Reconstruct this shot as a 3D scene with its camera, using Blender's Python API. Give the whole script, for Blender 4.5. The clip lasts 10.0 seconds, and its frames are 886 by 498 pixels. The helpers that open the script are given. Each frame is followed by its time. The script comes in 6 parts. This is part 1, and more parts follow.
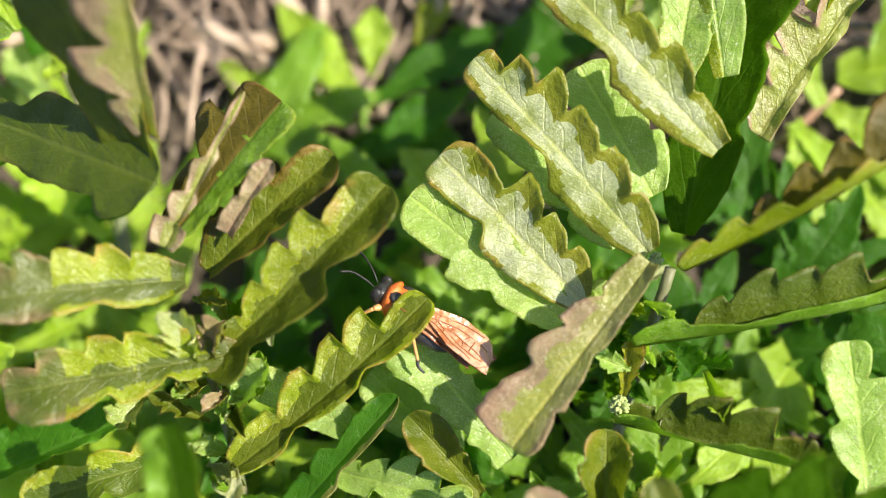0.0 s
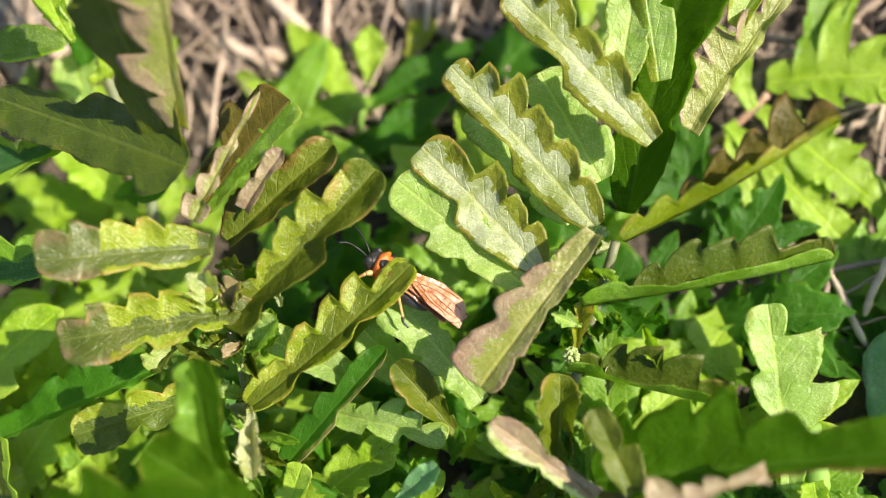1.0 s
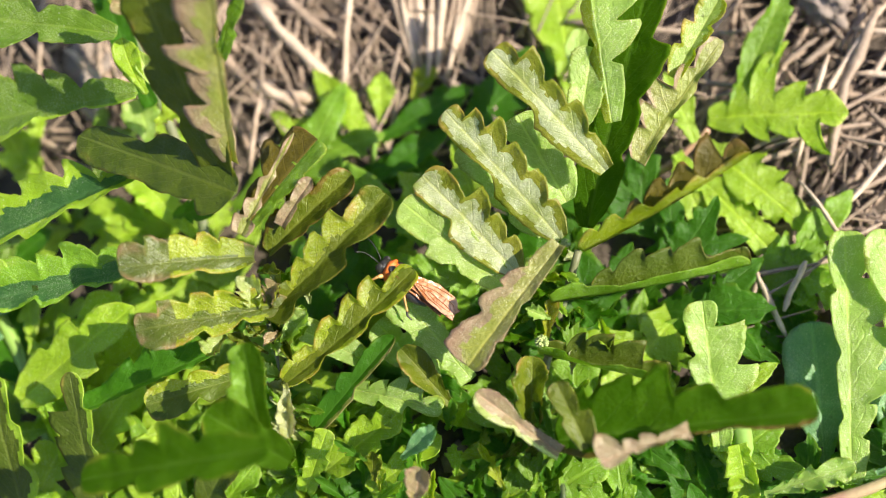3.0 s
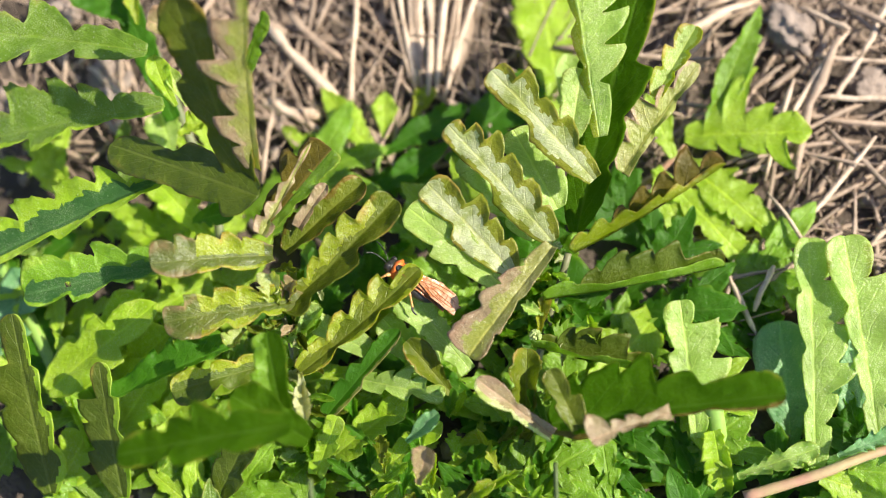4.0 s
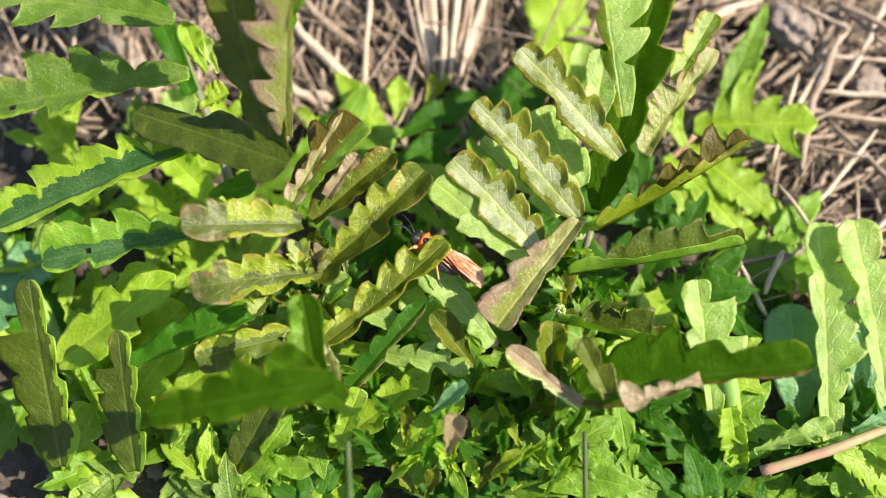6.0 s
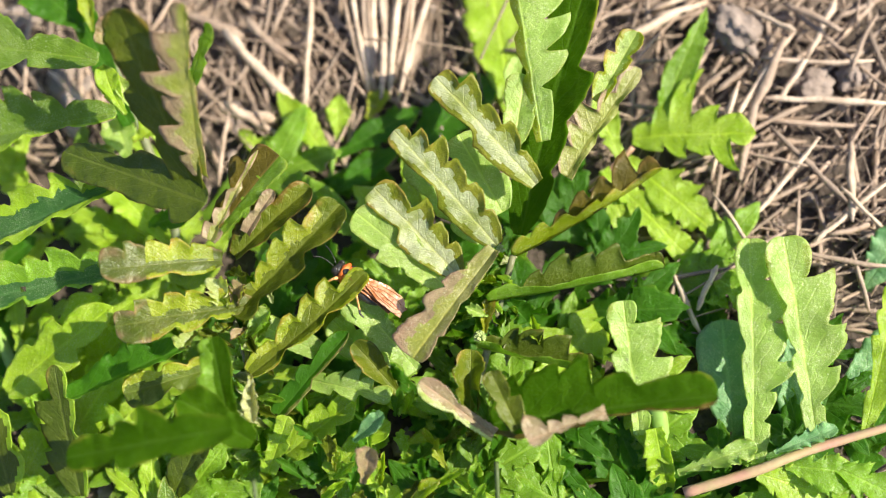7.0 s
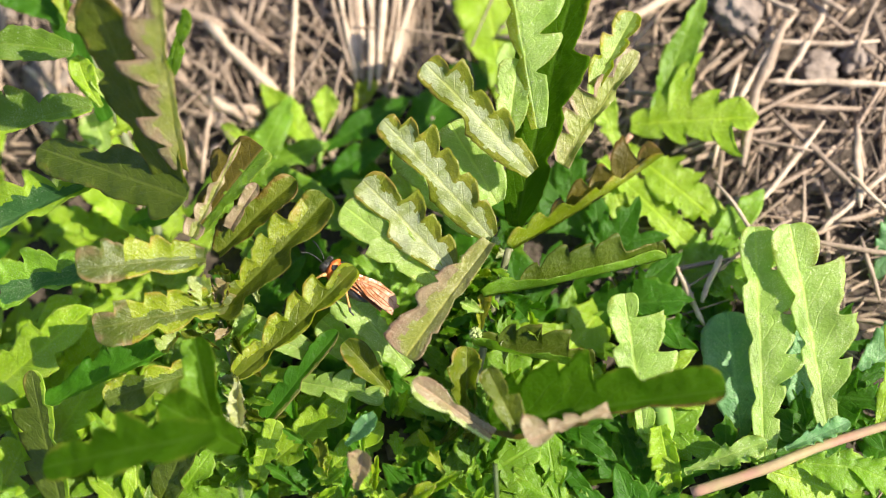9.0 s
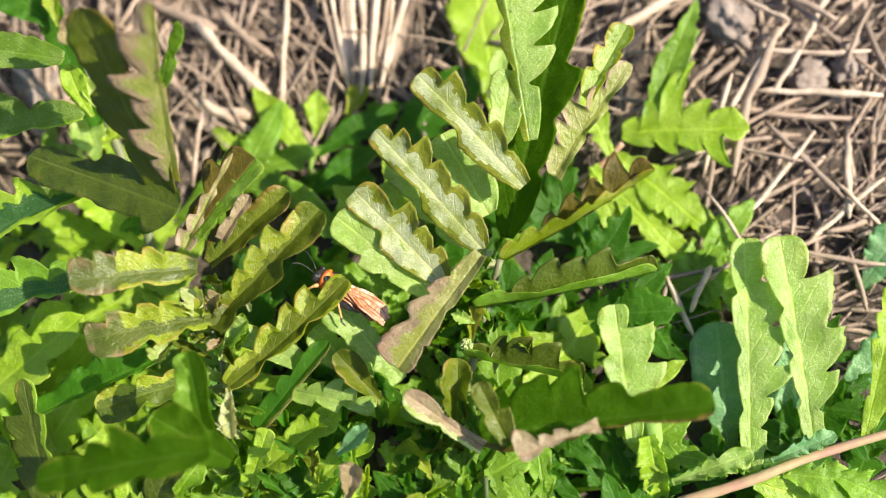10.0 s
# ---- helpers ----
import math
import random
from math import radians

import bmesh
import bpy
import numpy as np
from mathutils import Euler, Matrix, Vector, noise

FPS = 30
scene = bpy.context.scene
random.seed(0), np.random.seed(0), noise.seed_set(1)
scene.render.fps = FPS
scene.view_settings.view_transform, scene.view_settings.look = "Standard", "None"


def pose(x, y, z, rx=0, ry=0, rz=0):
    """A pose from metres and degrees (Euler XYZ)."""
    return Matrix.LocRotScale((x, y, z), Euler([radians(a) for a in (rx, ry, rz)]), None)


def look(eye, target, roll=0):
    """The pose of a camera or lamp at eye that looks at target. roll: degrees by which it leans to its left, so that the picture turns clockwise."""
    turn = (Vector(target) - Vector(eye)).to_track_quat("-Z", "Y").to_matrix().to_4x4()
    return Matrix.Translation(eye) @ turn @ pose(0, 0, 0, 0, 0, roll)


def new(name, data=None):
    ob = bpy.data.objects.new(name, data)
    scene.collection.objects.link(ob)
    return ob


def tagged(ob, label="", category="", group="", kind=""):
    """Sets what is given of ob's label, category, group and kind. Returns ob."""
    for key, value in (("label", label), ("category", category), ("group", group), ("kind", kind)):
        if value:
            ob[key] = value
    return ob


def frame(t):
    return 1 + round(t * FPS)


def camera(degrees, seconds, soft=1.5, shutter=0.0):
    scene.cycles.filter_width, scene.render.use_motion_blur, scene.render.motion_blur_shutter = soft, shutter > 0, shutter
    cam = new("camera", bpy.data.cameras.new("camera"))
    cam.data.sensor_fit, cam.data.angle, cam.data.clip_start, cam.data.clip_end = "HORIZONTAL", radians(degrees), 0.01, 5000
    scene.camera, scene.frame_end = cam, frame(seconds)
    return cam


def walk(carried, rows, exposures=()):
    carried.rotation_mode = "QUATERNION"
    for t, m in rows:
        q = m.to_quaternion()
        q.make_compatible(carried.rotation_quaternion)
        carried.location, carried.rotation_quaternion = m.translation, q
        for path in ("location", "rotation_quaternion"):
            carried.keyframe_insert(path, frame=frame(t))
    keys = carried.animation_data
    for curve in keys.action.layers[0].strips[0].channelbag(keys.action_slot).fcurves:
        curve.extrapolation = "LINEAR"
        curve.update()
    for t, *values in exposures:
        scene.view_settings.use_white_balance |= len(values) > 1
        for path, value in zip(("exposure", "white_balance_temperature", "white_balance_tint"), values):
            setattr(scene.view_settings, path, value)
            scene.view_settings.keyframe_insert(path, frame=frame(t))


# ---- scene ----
# Camera: seconds, eye in metres, yaw, pitch and roll in degrees
cam = camera(42.0, 10.0, soft=1.1)
ROWS = [
    (0.0, 0.00064, -0.01858, 0.08245, 19.011, -74.758, -17.897),
    (0.5, 0.00266, -0.02276, 0.08991, 19.169, -73.955, -17.988),
    (1.0, 0.00392, -0.02567, 0.09473, 19.103, -73.338, -17.872),
    (1.5, 0.00608, -0.02710, 0.10128, 20.436, -73.287, -19.243),
    (2.0, 0.00688, -0.02782, 0.10608, 20.969, -73.145, -19.791),
    (2.5, 0.00791, -0.02851, 0.11004, 22.213, -73.030, -21.054),
    (4.0, 0.00540, -0.03784, 0.12388, 14.574, -71.345, -13.280),
    (4.5, -0.00438, -0.03182, 0.12537, 6.098, -73.923, -5.452),
    (5.0, -0.01757, -0.03612, 0.12306, -8.942, -72.122, 9.816),
    (5.5, -0.01762, -0.04341, 0.12185, -7.957, -69.807, 9.194),
    (6.0, -0.00537, -0.04556, 0.12251, 1.667, -69.438, -0.043),
    (7.5, 0.01251, -0.03291, 0.12750, 17.601, -73.317, -16.903),
    (8.0, 0.01256, -0.03708, 0.12402, 15.979, -71.486, -15.338),
    (8.5, 0.01044, -0.03744, 0.12250, 13.895, -71.544, -13.997),
    (9.0, 0.01115, -0.03562, 0.12150, 14.775, -72.175, -14.779),
    (9.5, 0.01254, -0.03443, 0.12181, 16.278, -72.660, -15.788),
    (10.0, 0.01067, -0.03181, 0.12306, 13.753, -73.789, -13.458),
]


def aimed(x, y, z, yaw, pitch, roll):
    return pose(x, y, z) @ pose(0, 0, 0, 0, 0, yaw) @ pose(0, 0, 0, 90 + pitch, 0, 0) @ pose(0, 0, 0, 0, 0, roll)


walk(cam, [(t, aimed(*row)) for t, *row in ROWS])

# ---- world ----
SUN = Vector((0.71, 0.0, 0.69)).normalized()  # towards the sun
world = bpy.data.worlds.new("world")
scene.world = world
world.use_nodes = True
sky = world.node_tree.nodes.new("ShaderNodeTexSky")
sky.sky_type, sky.sun_disc = "NISHITA", False
sky.sun_elevation = math.asin(SUN.z)
sky.sun_rotation = math.atan2(SUN.x, SUN.y)
world.node_tree.nodes["Background"].inputs["Strength"].default_value = 0.098
world.node_tree.links.new(sky.outputs["Color"], world.node_tree.nodes["Background"].inputs["Color"])
sun_data = bpy.data.lights.new("sun", "SUN")
sun_data.energy, sun_data.angle, sun_data.color = 4.7, radians(0.53), (1.0, 0.94, 0.78)
sun = new("sun", sun_data)
sun.matrix_world = look(SUN * 3, (0, 0, 0))
scene.view_settings.exposure = 1.14

# ---- materials ----
MM = 0.001


class Nodes:
    """A short way to write node trees."""

    def __init__(self, name):
        self.mat = bpy.data.materials.new(name)
        self.mat.use_nodes = True
        self.tree = self.mat.node_tree
        self.tree.nodes.clear()
        self.out = self.add("ShaderNodeOutputMaterial")

    def add(self, kind, **sockets):
        node = self.tree.nodes.new(kind)
        for key, value in sockets.items():
            self.put(node, key.replace("_", " "), value)
        return node

    def put(self, node, key, value):
        socket = node.inputs[int(key)] if key.isdigit() else node.inputs[key]
        if hasattr(value, "is_output"):
            self.tree.links.new(value, socket)
        else:
            socket.default_value = value

    def math(self, operation, a, b=0.0, clamp=False):
        node = self.tree.nodes.new("ShaderNodeMath")
        node.operation, node.use_clamp = operation, clamp
        self.put(node, "0", a)
        self.put(node, "1", b)
        return node.outputs[0]

    def mix(self, factor, a, b):
        node = self.tree.nodes.new("ShaderNodeMix")
        node.data_type = "RGBA"
        self.put(node, "0", factor)
        self.put(node, "6", a)
        self.put(node, "7", b)
        return node.outputs[2]

    def span(self, value, low, high):
        node = self.tree.nodes.new("ShaderNodeMapRange")
        node.interpolation_type = "SMOOTHSTEP"
        self.put(node, "0", value)
        node.inputs[1].default_value, node.inputs[2].default_value = low, high
        return node.outputs[0]

    def noise(self, scale, detail=3.0, where=None, rough=0.55):
        node = self.add("ShaderNodeTexNoise", Scale=scale, Detail=detail, Roughness=rough)
        if where is None:
            where = self.add("ShaderNodeTexCoord").outputs["Object"]
        self.put(node, "Vector", where)
        return node.outputs["Fac"]

    def bump(self, height, strength, distance):
        return self.add("ShaderNodeBump", Height=height, Strength=strength, Distance=distance).outputs["Normal"]

    def finish(self, shader):
        self.tree.links.new(shader, self.out.inputs["Surface"])
        return self.mat


def rgb(r, g, b):
    return (r, g, b, 1.0)


def leaf_material(name, body, second, edge, edge_reach, bloom, gloss=0.30, through_light=0.55, glow=(1.45, 1.6, 0.72), sheen=0.42):
    """A leaf's skin. UV x runs from the base (0) to the tip (1), UV y across, with the midrib at 0.5."""
    n = Nodes(name)
    uv = n.add("ShaderNodeSeparateXYZ", Vector=n.add("ShaderNodeTexCoord").outputs["UV"])
    u, v = uv.outputs[0], uv.outputs[1]
    across = n.math("MULTIPLY", n.math("ABSOLUTE", n.math("SUBTRACT", v, 0.5)), 2.0)
    rand = n.add("ShaderNodeObjectInfo").outputs["Random"]
    coarse = n.noise(420.0, 3.0)
    fine = n.noise(2600.0, 3.0)
    colour = n.mix(n.span(coarse, 0.35, 0.68), rgb(*body), rgb(*second))
    colour = n.mix(n.math("MULTIPLY", rand, 0.35), colour, rgb(*[c * 0.72 for c in body]))
    # side veins bend towards the tip
    phase = n.math("SUBTRACT", n.math("MULTIPLY", u, 9.0), n.math("MULTIPLY", across, 2.2))
    wave = n.math("ABSOLUTE", n.math("SUBTRACT", n.math("FRACT", n.math("ADD", phase, n.math("MULTIPLY", coarse, 0.5))), 0.5))
    vein = n.math("MULTIPLY", n.span(wave, 0.09, 0.0), n.span(across, 1.0, 0.3))
    rib = n.span(across, 0.10, 0.02)
    veins = n.math("MAXIMUM", rib, n.math("MULTIPLY", vein, 0.55))
    colour = n.mix(n.math("MULTIPLY", veins, 0.5), colour, rgb(body[0] * 1.9 + 0.03, body[1] * 1.6 + 0.03, body[2] * 1.8 + 0.02))
    # the margin and the tip are tinged
    rim = n.math("ADD", across, n.math("MULTIPLY", n.math("SUBTRACT", coarse, 0.5), 0.9))
    rim = n.math("ADD", rim, n.math("MULTIPLY", n.span(u, 0.6, 1.0), 0.25))
    tinged = n.math("MULTIPLY", n.span(rim, 1.02 - edge_reach, 1.12), n.span(n.noise(330.0, 2.0), 0.40, 0.58))
    colour = n.mix(tinged, colour, rgb(*edge))
    # waxy, finely hairy bloom
    hairs = n.noise(9000.0, 1.0)
    frost = n.math("MULTIPLY", n.span(hairs, 0.50, 0.66), n.math("MULTIPLY", n.span(coarse, 0.30, 0.65), bloom, clamp=True), clamp=True)
    colour = n.mix(frost, colour, rgb(0.66, 0.66, 0.50))
    # fine pale grains and a few dark specks
    grain = n.add("ShaderNodeTexVoronoi", Scale=1500.0)
    n.put(grain, "Vector", n.add("ShaderNodeTexCoord").outputs["Object"])
    colour = n.mix(n.math("MULTIPLY", n.span(grain.outputs["Distance"], 0.16, 0.08), min(0.8, bloom)), colour, rgb(0.68, 0.70, 0.56))
    speck = n.add("ShaderNodeTexVoronoi", Scale=520.0)
    n.put(speck, "Vector", n.add("ShaderNodeTexCoord").outputs["Object"])
    colour = n.mix(n.math("MULTIPLY", n.span(speck.outputs["Distance"], 0.10, 0.05), 0.45), colour, rgb(0.03, 0.03, 0.012))
    # net of fine veins with swollen cells between them
    net = n.tree.nodes.new("ShaderNodeTexVoronoi")
    net.feature = "DISTANCE_TO_EDGE"
    net.inputs["Scale"].default_value = 780.0
    wobble = n.add("ShaderNodeMix")
    wobble.data_type = "VECTOR"
    wobble.inputs[0].default_value = 0.0006
    where = n.add("ShaderNodeTexCoord").outputs["Object"]
    n.put(wobble, "4", where)
    n.put(wobble, "5", n.add("ShaderNodeTexNoise", Scale=900.0, Vector=where).outputs["Color"])
    n.put(net, "Vector", wobble.outputs[1])
    cell = n.span(net.outputs["Distance"], 0.0, 0.22)
    colour = n.mix(n.math("MULTIPLY", n.math("SUBTRACT", 1.0, cell), 0.10), colour, rgb(body[0] * 1.5 + 0.03, body[1] * 1.4 + 0.03, body[2] * 1.5 + 0.01))
    # slow drifts of tone, and a thin dry line along the margin
    drift = n.noise(150.0, 2.0)
    colour = n.mix(n.math("MULTIPLY", n.span(drift, 0.42, 0.70), 0.38), colour, rgb(*[c * 0.58 for c in body]))
    colour = n.mix(n.math("MULTIPLY", n.span(across, 0.95, 0.99), 0.14), colour, rgb(edge[0] * 0.9 + 0.05, edge[1] * 0.75 + 0.03, edge[2]))
    relief = n.math("ADD", n.math("MULTIPLY", hairs, 0.2), n.math("MULTIPLY", fine, 0.75))
    relief = n.math("ADD", relief, n.math("MULTIPLY", veins, -0.35))
    relief = n.math("ADD", relief, n.math("MULTIPLY", coarse, 1.2))
    relief = n.math("ADD", relief, n.math("MULTIPLY", cell, 0.07))
    normal = n.bump(relief, 0.7, 0.00022)
    rough = n.math("ADD", n.math("MULTIPLY", fine, 0.30), gloss - 0.08)
    skin = n.add("ShaderNodeBsdfPrincipled", Base_Color=colour, Roughness=rough, Normal=normal)
    skin.inputs["Specular IOR Level"].default_value = sheen * 1.15
    lit = n.add("ShaderNodeBsdfTranslucent", Normal=normal)
    thin = n.add("ShaderNodeGamma", Color=colour, Gamma=0.48)
    warm = n.tree.nodes.new("ShaderNodeMix")
    warm.data_type, warm.blend_type = "RGBA", "MULTIPLY"
    warm.inputs[0].default_value = 1.0
    n.put(warm, "6", thin.outputs[0])
    warm.inputs[7].default_value = (*glow, 1)
    n.put(lit, "Color", warm.outputs[2])
    both = n.add("ShaderNodeMixShader", Fac=through_light)
    n.put(both, "1", skin.outputs[0])
    n.put(both, "2", lit.outputs[0])
    return n.finish(both.outputs[0])


def plain_material(name, a, b, scale, rough=0.6, bump=0.3, distance=0.0002, metallic=0.0, stretch=None, spread=0.0, coat=0.0):
    """A surface of two mixed colours with grain. stretch: object scale of the grain; spread: how far copies differ."""
    n = Nodes(name)
    where = n.add("ShaderNodeTexCoord").outputs["Object"]
    if stretch:
        mapping = n.add("ShaderNodeMapping", Vector=where)
        mapping.inputs["Scale"].default_value = stretch
        where = mapping.outputs[0]
    coarse, fine = n.noise(scale, 4.0, where), n.noise(scale * 6, 3.0, where)
    colour = n.mix(n.span(coarse, 0.3, 0.7), rgb(*a), rgb(*b))
    if spread:
        rand = n.add("ShaderNodeNewGeometry").outputs["Random Per Island"]
        colour = n.mix(n.math("MULTIPLY", rand, spread), colour, rgb(*[c * 0.25 for c in a]))
    colour = n.mix(n.math("MULTIPLY", fine, 0.35), colour, rgb(*[c * 0.45 for c in a]))
    skin = n.add("ShaderNodeBsdfPrincipled", Base_Color=colour, Roughness=n.math("ADD", n.math("MULTIPLY", fine, 0.2), rough - 0.1), Metallic=metallic)
    skin.inputs["Coat Weight"].default_value = coat
    n.put(skin, "Normal", n.bump(n.math("ADD", coarse, n.math("MULTIPLY", fine, 0.5)), bump, distance))
    return n.finish(skin.outputs[0])


FRESH = leaf_material("leaf_fresh_green", (0.14, 0.26, 0.012), (0.20, 0.35, 0.018), (0.24, 0.34, 0.03), 0.12, 0.25, through_light=0.45, sheen=0.3)
LIME = leaf_material("leaf_lime_green", (0.245, 0.37, 0.015), (0.33, 0.45, 0.025), (0.34, 0.42, 0.05), 0.15, 0.3, through_light=0.45, sheen=0.3)
MID = leaf_material("leaf_mid_green", (0.115, 0.20, 0.016), (0.16, 0.25, 0.026), (0.26, 0.28, 0.05), 0.16, 0.4, through_light=0.45, sheen=0.3)
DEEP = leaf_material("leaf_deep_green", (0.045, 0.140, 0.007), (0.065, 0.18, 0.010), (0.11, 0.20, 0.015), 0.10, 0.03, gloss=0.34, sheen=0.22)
OLIVE = leaf_material("leaf_olive_tinged", (0.075, 0.105, 0.003), (0.125, 0.145, 0.005), (0.22, 0.15, 0.025), 0.12, 0.05, gloss=0.32, through_light=0.24, sheen=0.24)
BROWN = leaf_material("leaf_bronze", (0.075, 0.060, 0.004), (0.125, 0.095, 0.005), (0.19, 0.11, 0.025), 0.2, 0.05, gloss=0.32, through_light=0.24, sheen=0.25)
# darker copy of the olive skin, with shade put into the colour
OLIVE_SHADED = leaf_material("leaf_olive_shaded", (0.055, 0.085, 0.004), (0.08, 0.11, 0.006), (0.16, 0.13, 0.02), 0.10, 0.04, gloss=0.34, through_light=0.22, sheen=0.25)
GRASSY = leaf_material("leaf_grass_green", (0.042, 0.105, 0.0015), (0.060, 0.135, 0.002), (0.18, 0.20, 0.02), 0.10, 0.02, gloss=0.5, sheen=0.05, through_light=0.5)
# lighter copy of the olive skin, with sunlit tone put into the colour
OLIVE_LIT = leaf_material("leaf_olive_lit", (0.15, 0.175, 0.008), (0.215, 0.21, 0.012), (0.26, 0.18, 0.03), 0.15, 0.08, gloss=0.30, through_light=0.3, sheen=0.3)
PALE = leaf_material("leaf_waxy_pale", (0.30, 0.41, 0.09), (0.38, 0.47, 0.14), (0.24, 0.27, 0.03), 0.22, 0.8)
SILVER = leaf_material("leaf_frosted", (0.33, 0.37, 0.11), (0.60, 0.60, 0.44), (0.22, 0.23, 0.04), 0.15, 1.4)
YELLOW = leaf_material("leaf_yellow_green", (0.24, 0.285, 0.007), (0.32, 0.335, 0.012), (0.38, 0.23, 0.04), 0.35, 0.45)
WAXED = leaf_material("leaf_waxy_olive", (0.10, 0.13, 0.014), (0.155, 0.17, 0.026), (0.36, 0.21, 0.12), 0.5, 0.28, gloss=0.30, sheen=0.6)
TAN = leaf_material("leaf_pinkish_tan", (0.32, 0.225, 0.135), (0.30, 0.25, 0.09), (0.30, 0.18, 0.11), 0.35, 0.3, through_light=0.35, glow=(1.1, 1.05, 0.8))
FADED = leaf_material("leaf_faded_yellow", (0.27, 0.30, 0.05), (0.30, 0.27, 0.08), (0.36, 0.24, 0.13), 0.35, 0.35, through_light=0.4, glow=(1.2, 1.2, 0.8))
# bluish dark skin: shade under the sky put into the leaf colour
GREEN_SHADED = leaf_material("leaf_green_shaded", (0.040, 0.115, 0.030), (0.055, 0.14, 0.036), (0.14, 0.20, 0.04), 0.08, 0.25, gloss=0.38, sheen=0.3)
GREYGREEN = leaf_material("leaf_bluish_green", (0.11, 0.26, 0.10), (0.16, 0.33, 0.13), (0.16, 0.28, 0.10), 0.1, 0.3, gloss=0.4, through_light=0.3)
STEM = plain_material("stem_grey_green", (0.12, 0.15, 0.06), (0.18, 0.17, 0.09), 500, 0.55, 0.4)
STEM_PINK = plain_material("stem_pinkish", (0.46, 0.25, 0.17), (0.42, 0.34, 0.16), 300, 0.5, 0.4)
STEM_GREEN = plain_material("stem_pale_green", (0.20, 0.34, 0.06), (0.27, 0.40, 0.09), 400, 0.5, 0.3)
STEM_DARK = plain_material("stem_dark_green", (0.045, 0.075, 0.012), (0.07, 0.10, 0.02), 500, 0.6, 0.4)
BUD = plain_material("bud_fuzz", (0.40, 0.46, 0.20), (0.27, 0.35, 0.09), 900, 0.8, 0.8)
STRAW = plain_material("straw", (0.52, 0.38, 0.285), (0.33, 0.225, 0.155), 500, 0.6, 0.8, 0.0003, spread=0.8)
STRAW_PALE = plain_material("straw_pale", (0.60, 0.46, 0.35), (0.38, 0.27, 0.19), 420, 0.55, 0.8, 0.0003)
SOIL = plain_material("soil", (0.045, 0.032, 0.024), (0.11, 0.08, 0.06), 160, 0.9, 1.0, 0.0012)
CLOD = plain_material("soil_clod", (0.30, 0.235, 0.20), (0.17, 0.125, 0.10), 240, 0.9, 1.0, 0.0006)


# ---- building tools ----
def part(name, bm, material, parent=None, label="", smooth=True):
    """Links a bmesh as one mesh object, under a thing or a part."""
    mesh = bpy.data.meshes.new(name)
    bm.to_mesh(mesh)
    bm.free()
    for one in material if isinstance(material, (list, tuple)) else [material]:
        mesh.materials.append(one)
    if smooth:
        mesh.polygons.foreach_set("use_smooth", [True] * len(mesh.polygons))
    ob = new(name, mesh)
    ob.parent = parent
    if parent:
        ob.matrix_parent_inverse = Matrix.Translation(-parent.location)
    if label:
        ob["label"] = label
    return ob


def thing(name, label, category, at=(0, 0, 0), group="", kind=""):
    ob = new(name)
    ob.location = Vector(at) * MM
    ob.empty_display_size = 0.005
    return tagged(ob, label, category, group, kind)


def bezier(a, b, c, u):
    return a * (1 - u) ** 2 + b * (2 * u * (1 - u)) + c * u * u


def outline(u, foot, widest, blunt):
    """The half width of a blade along its length, 1 at the widest."""
    if u < widest:
        s = u / widest
        return foot + (1 - foot) * s * s * (3 - 2 * s)
    s = (u - widest) / (1 - widest)
    return max(0.0, 1 - s**blunt) ** (0.5 if blunt >= 2 else 0.85)


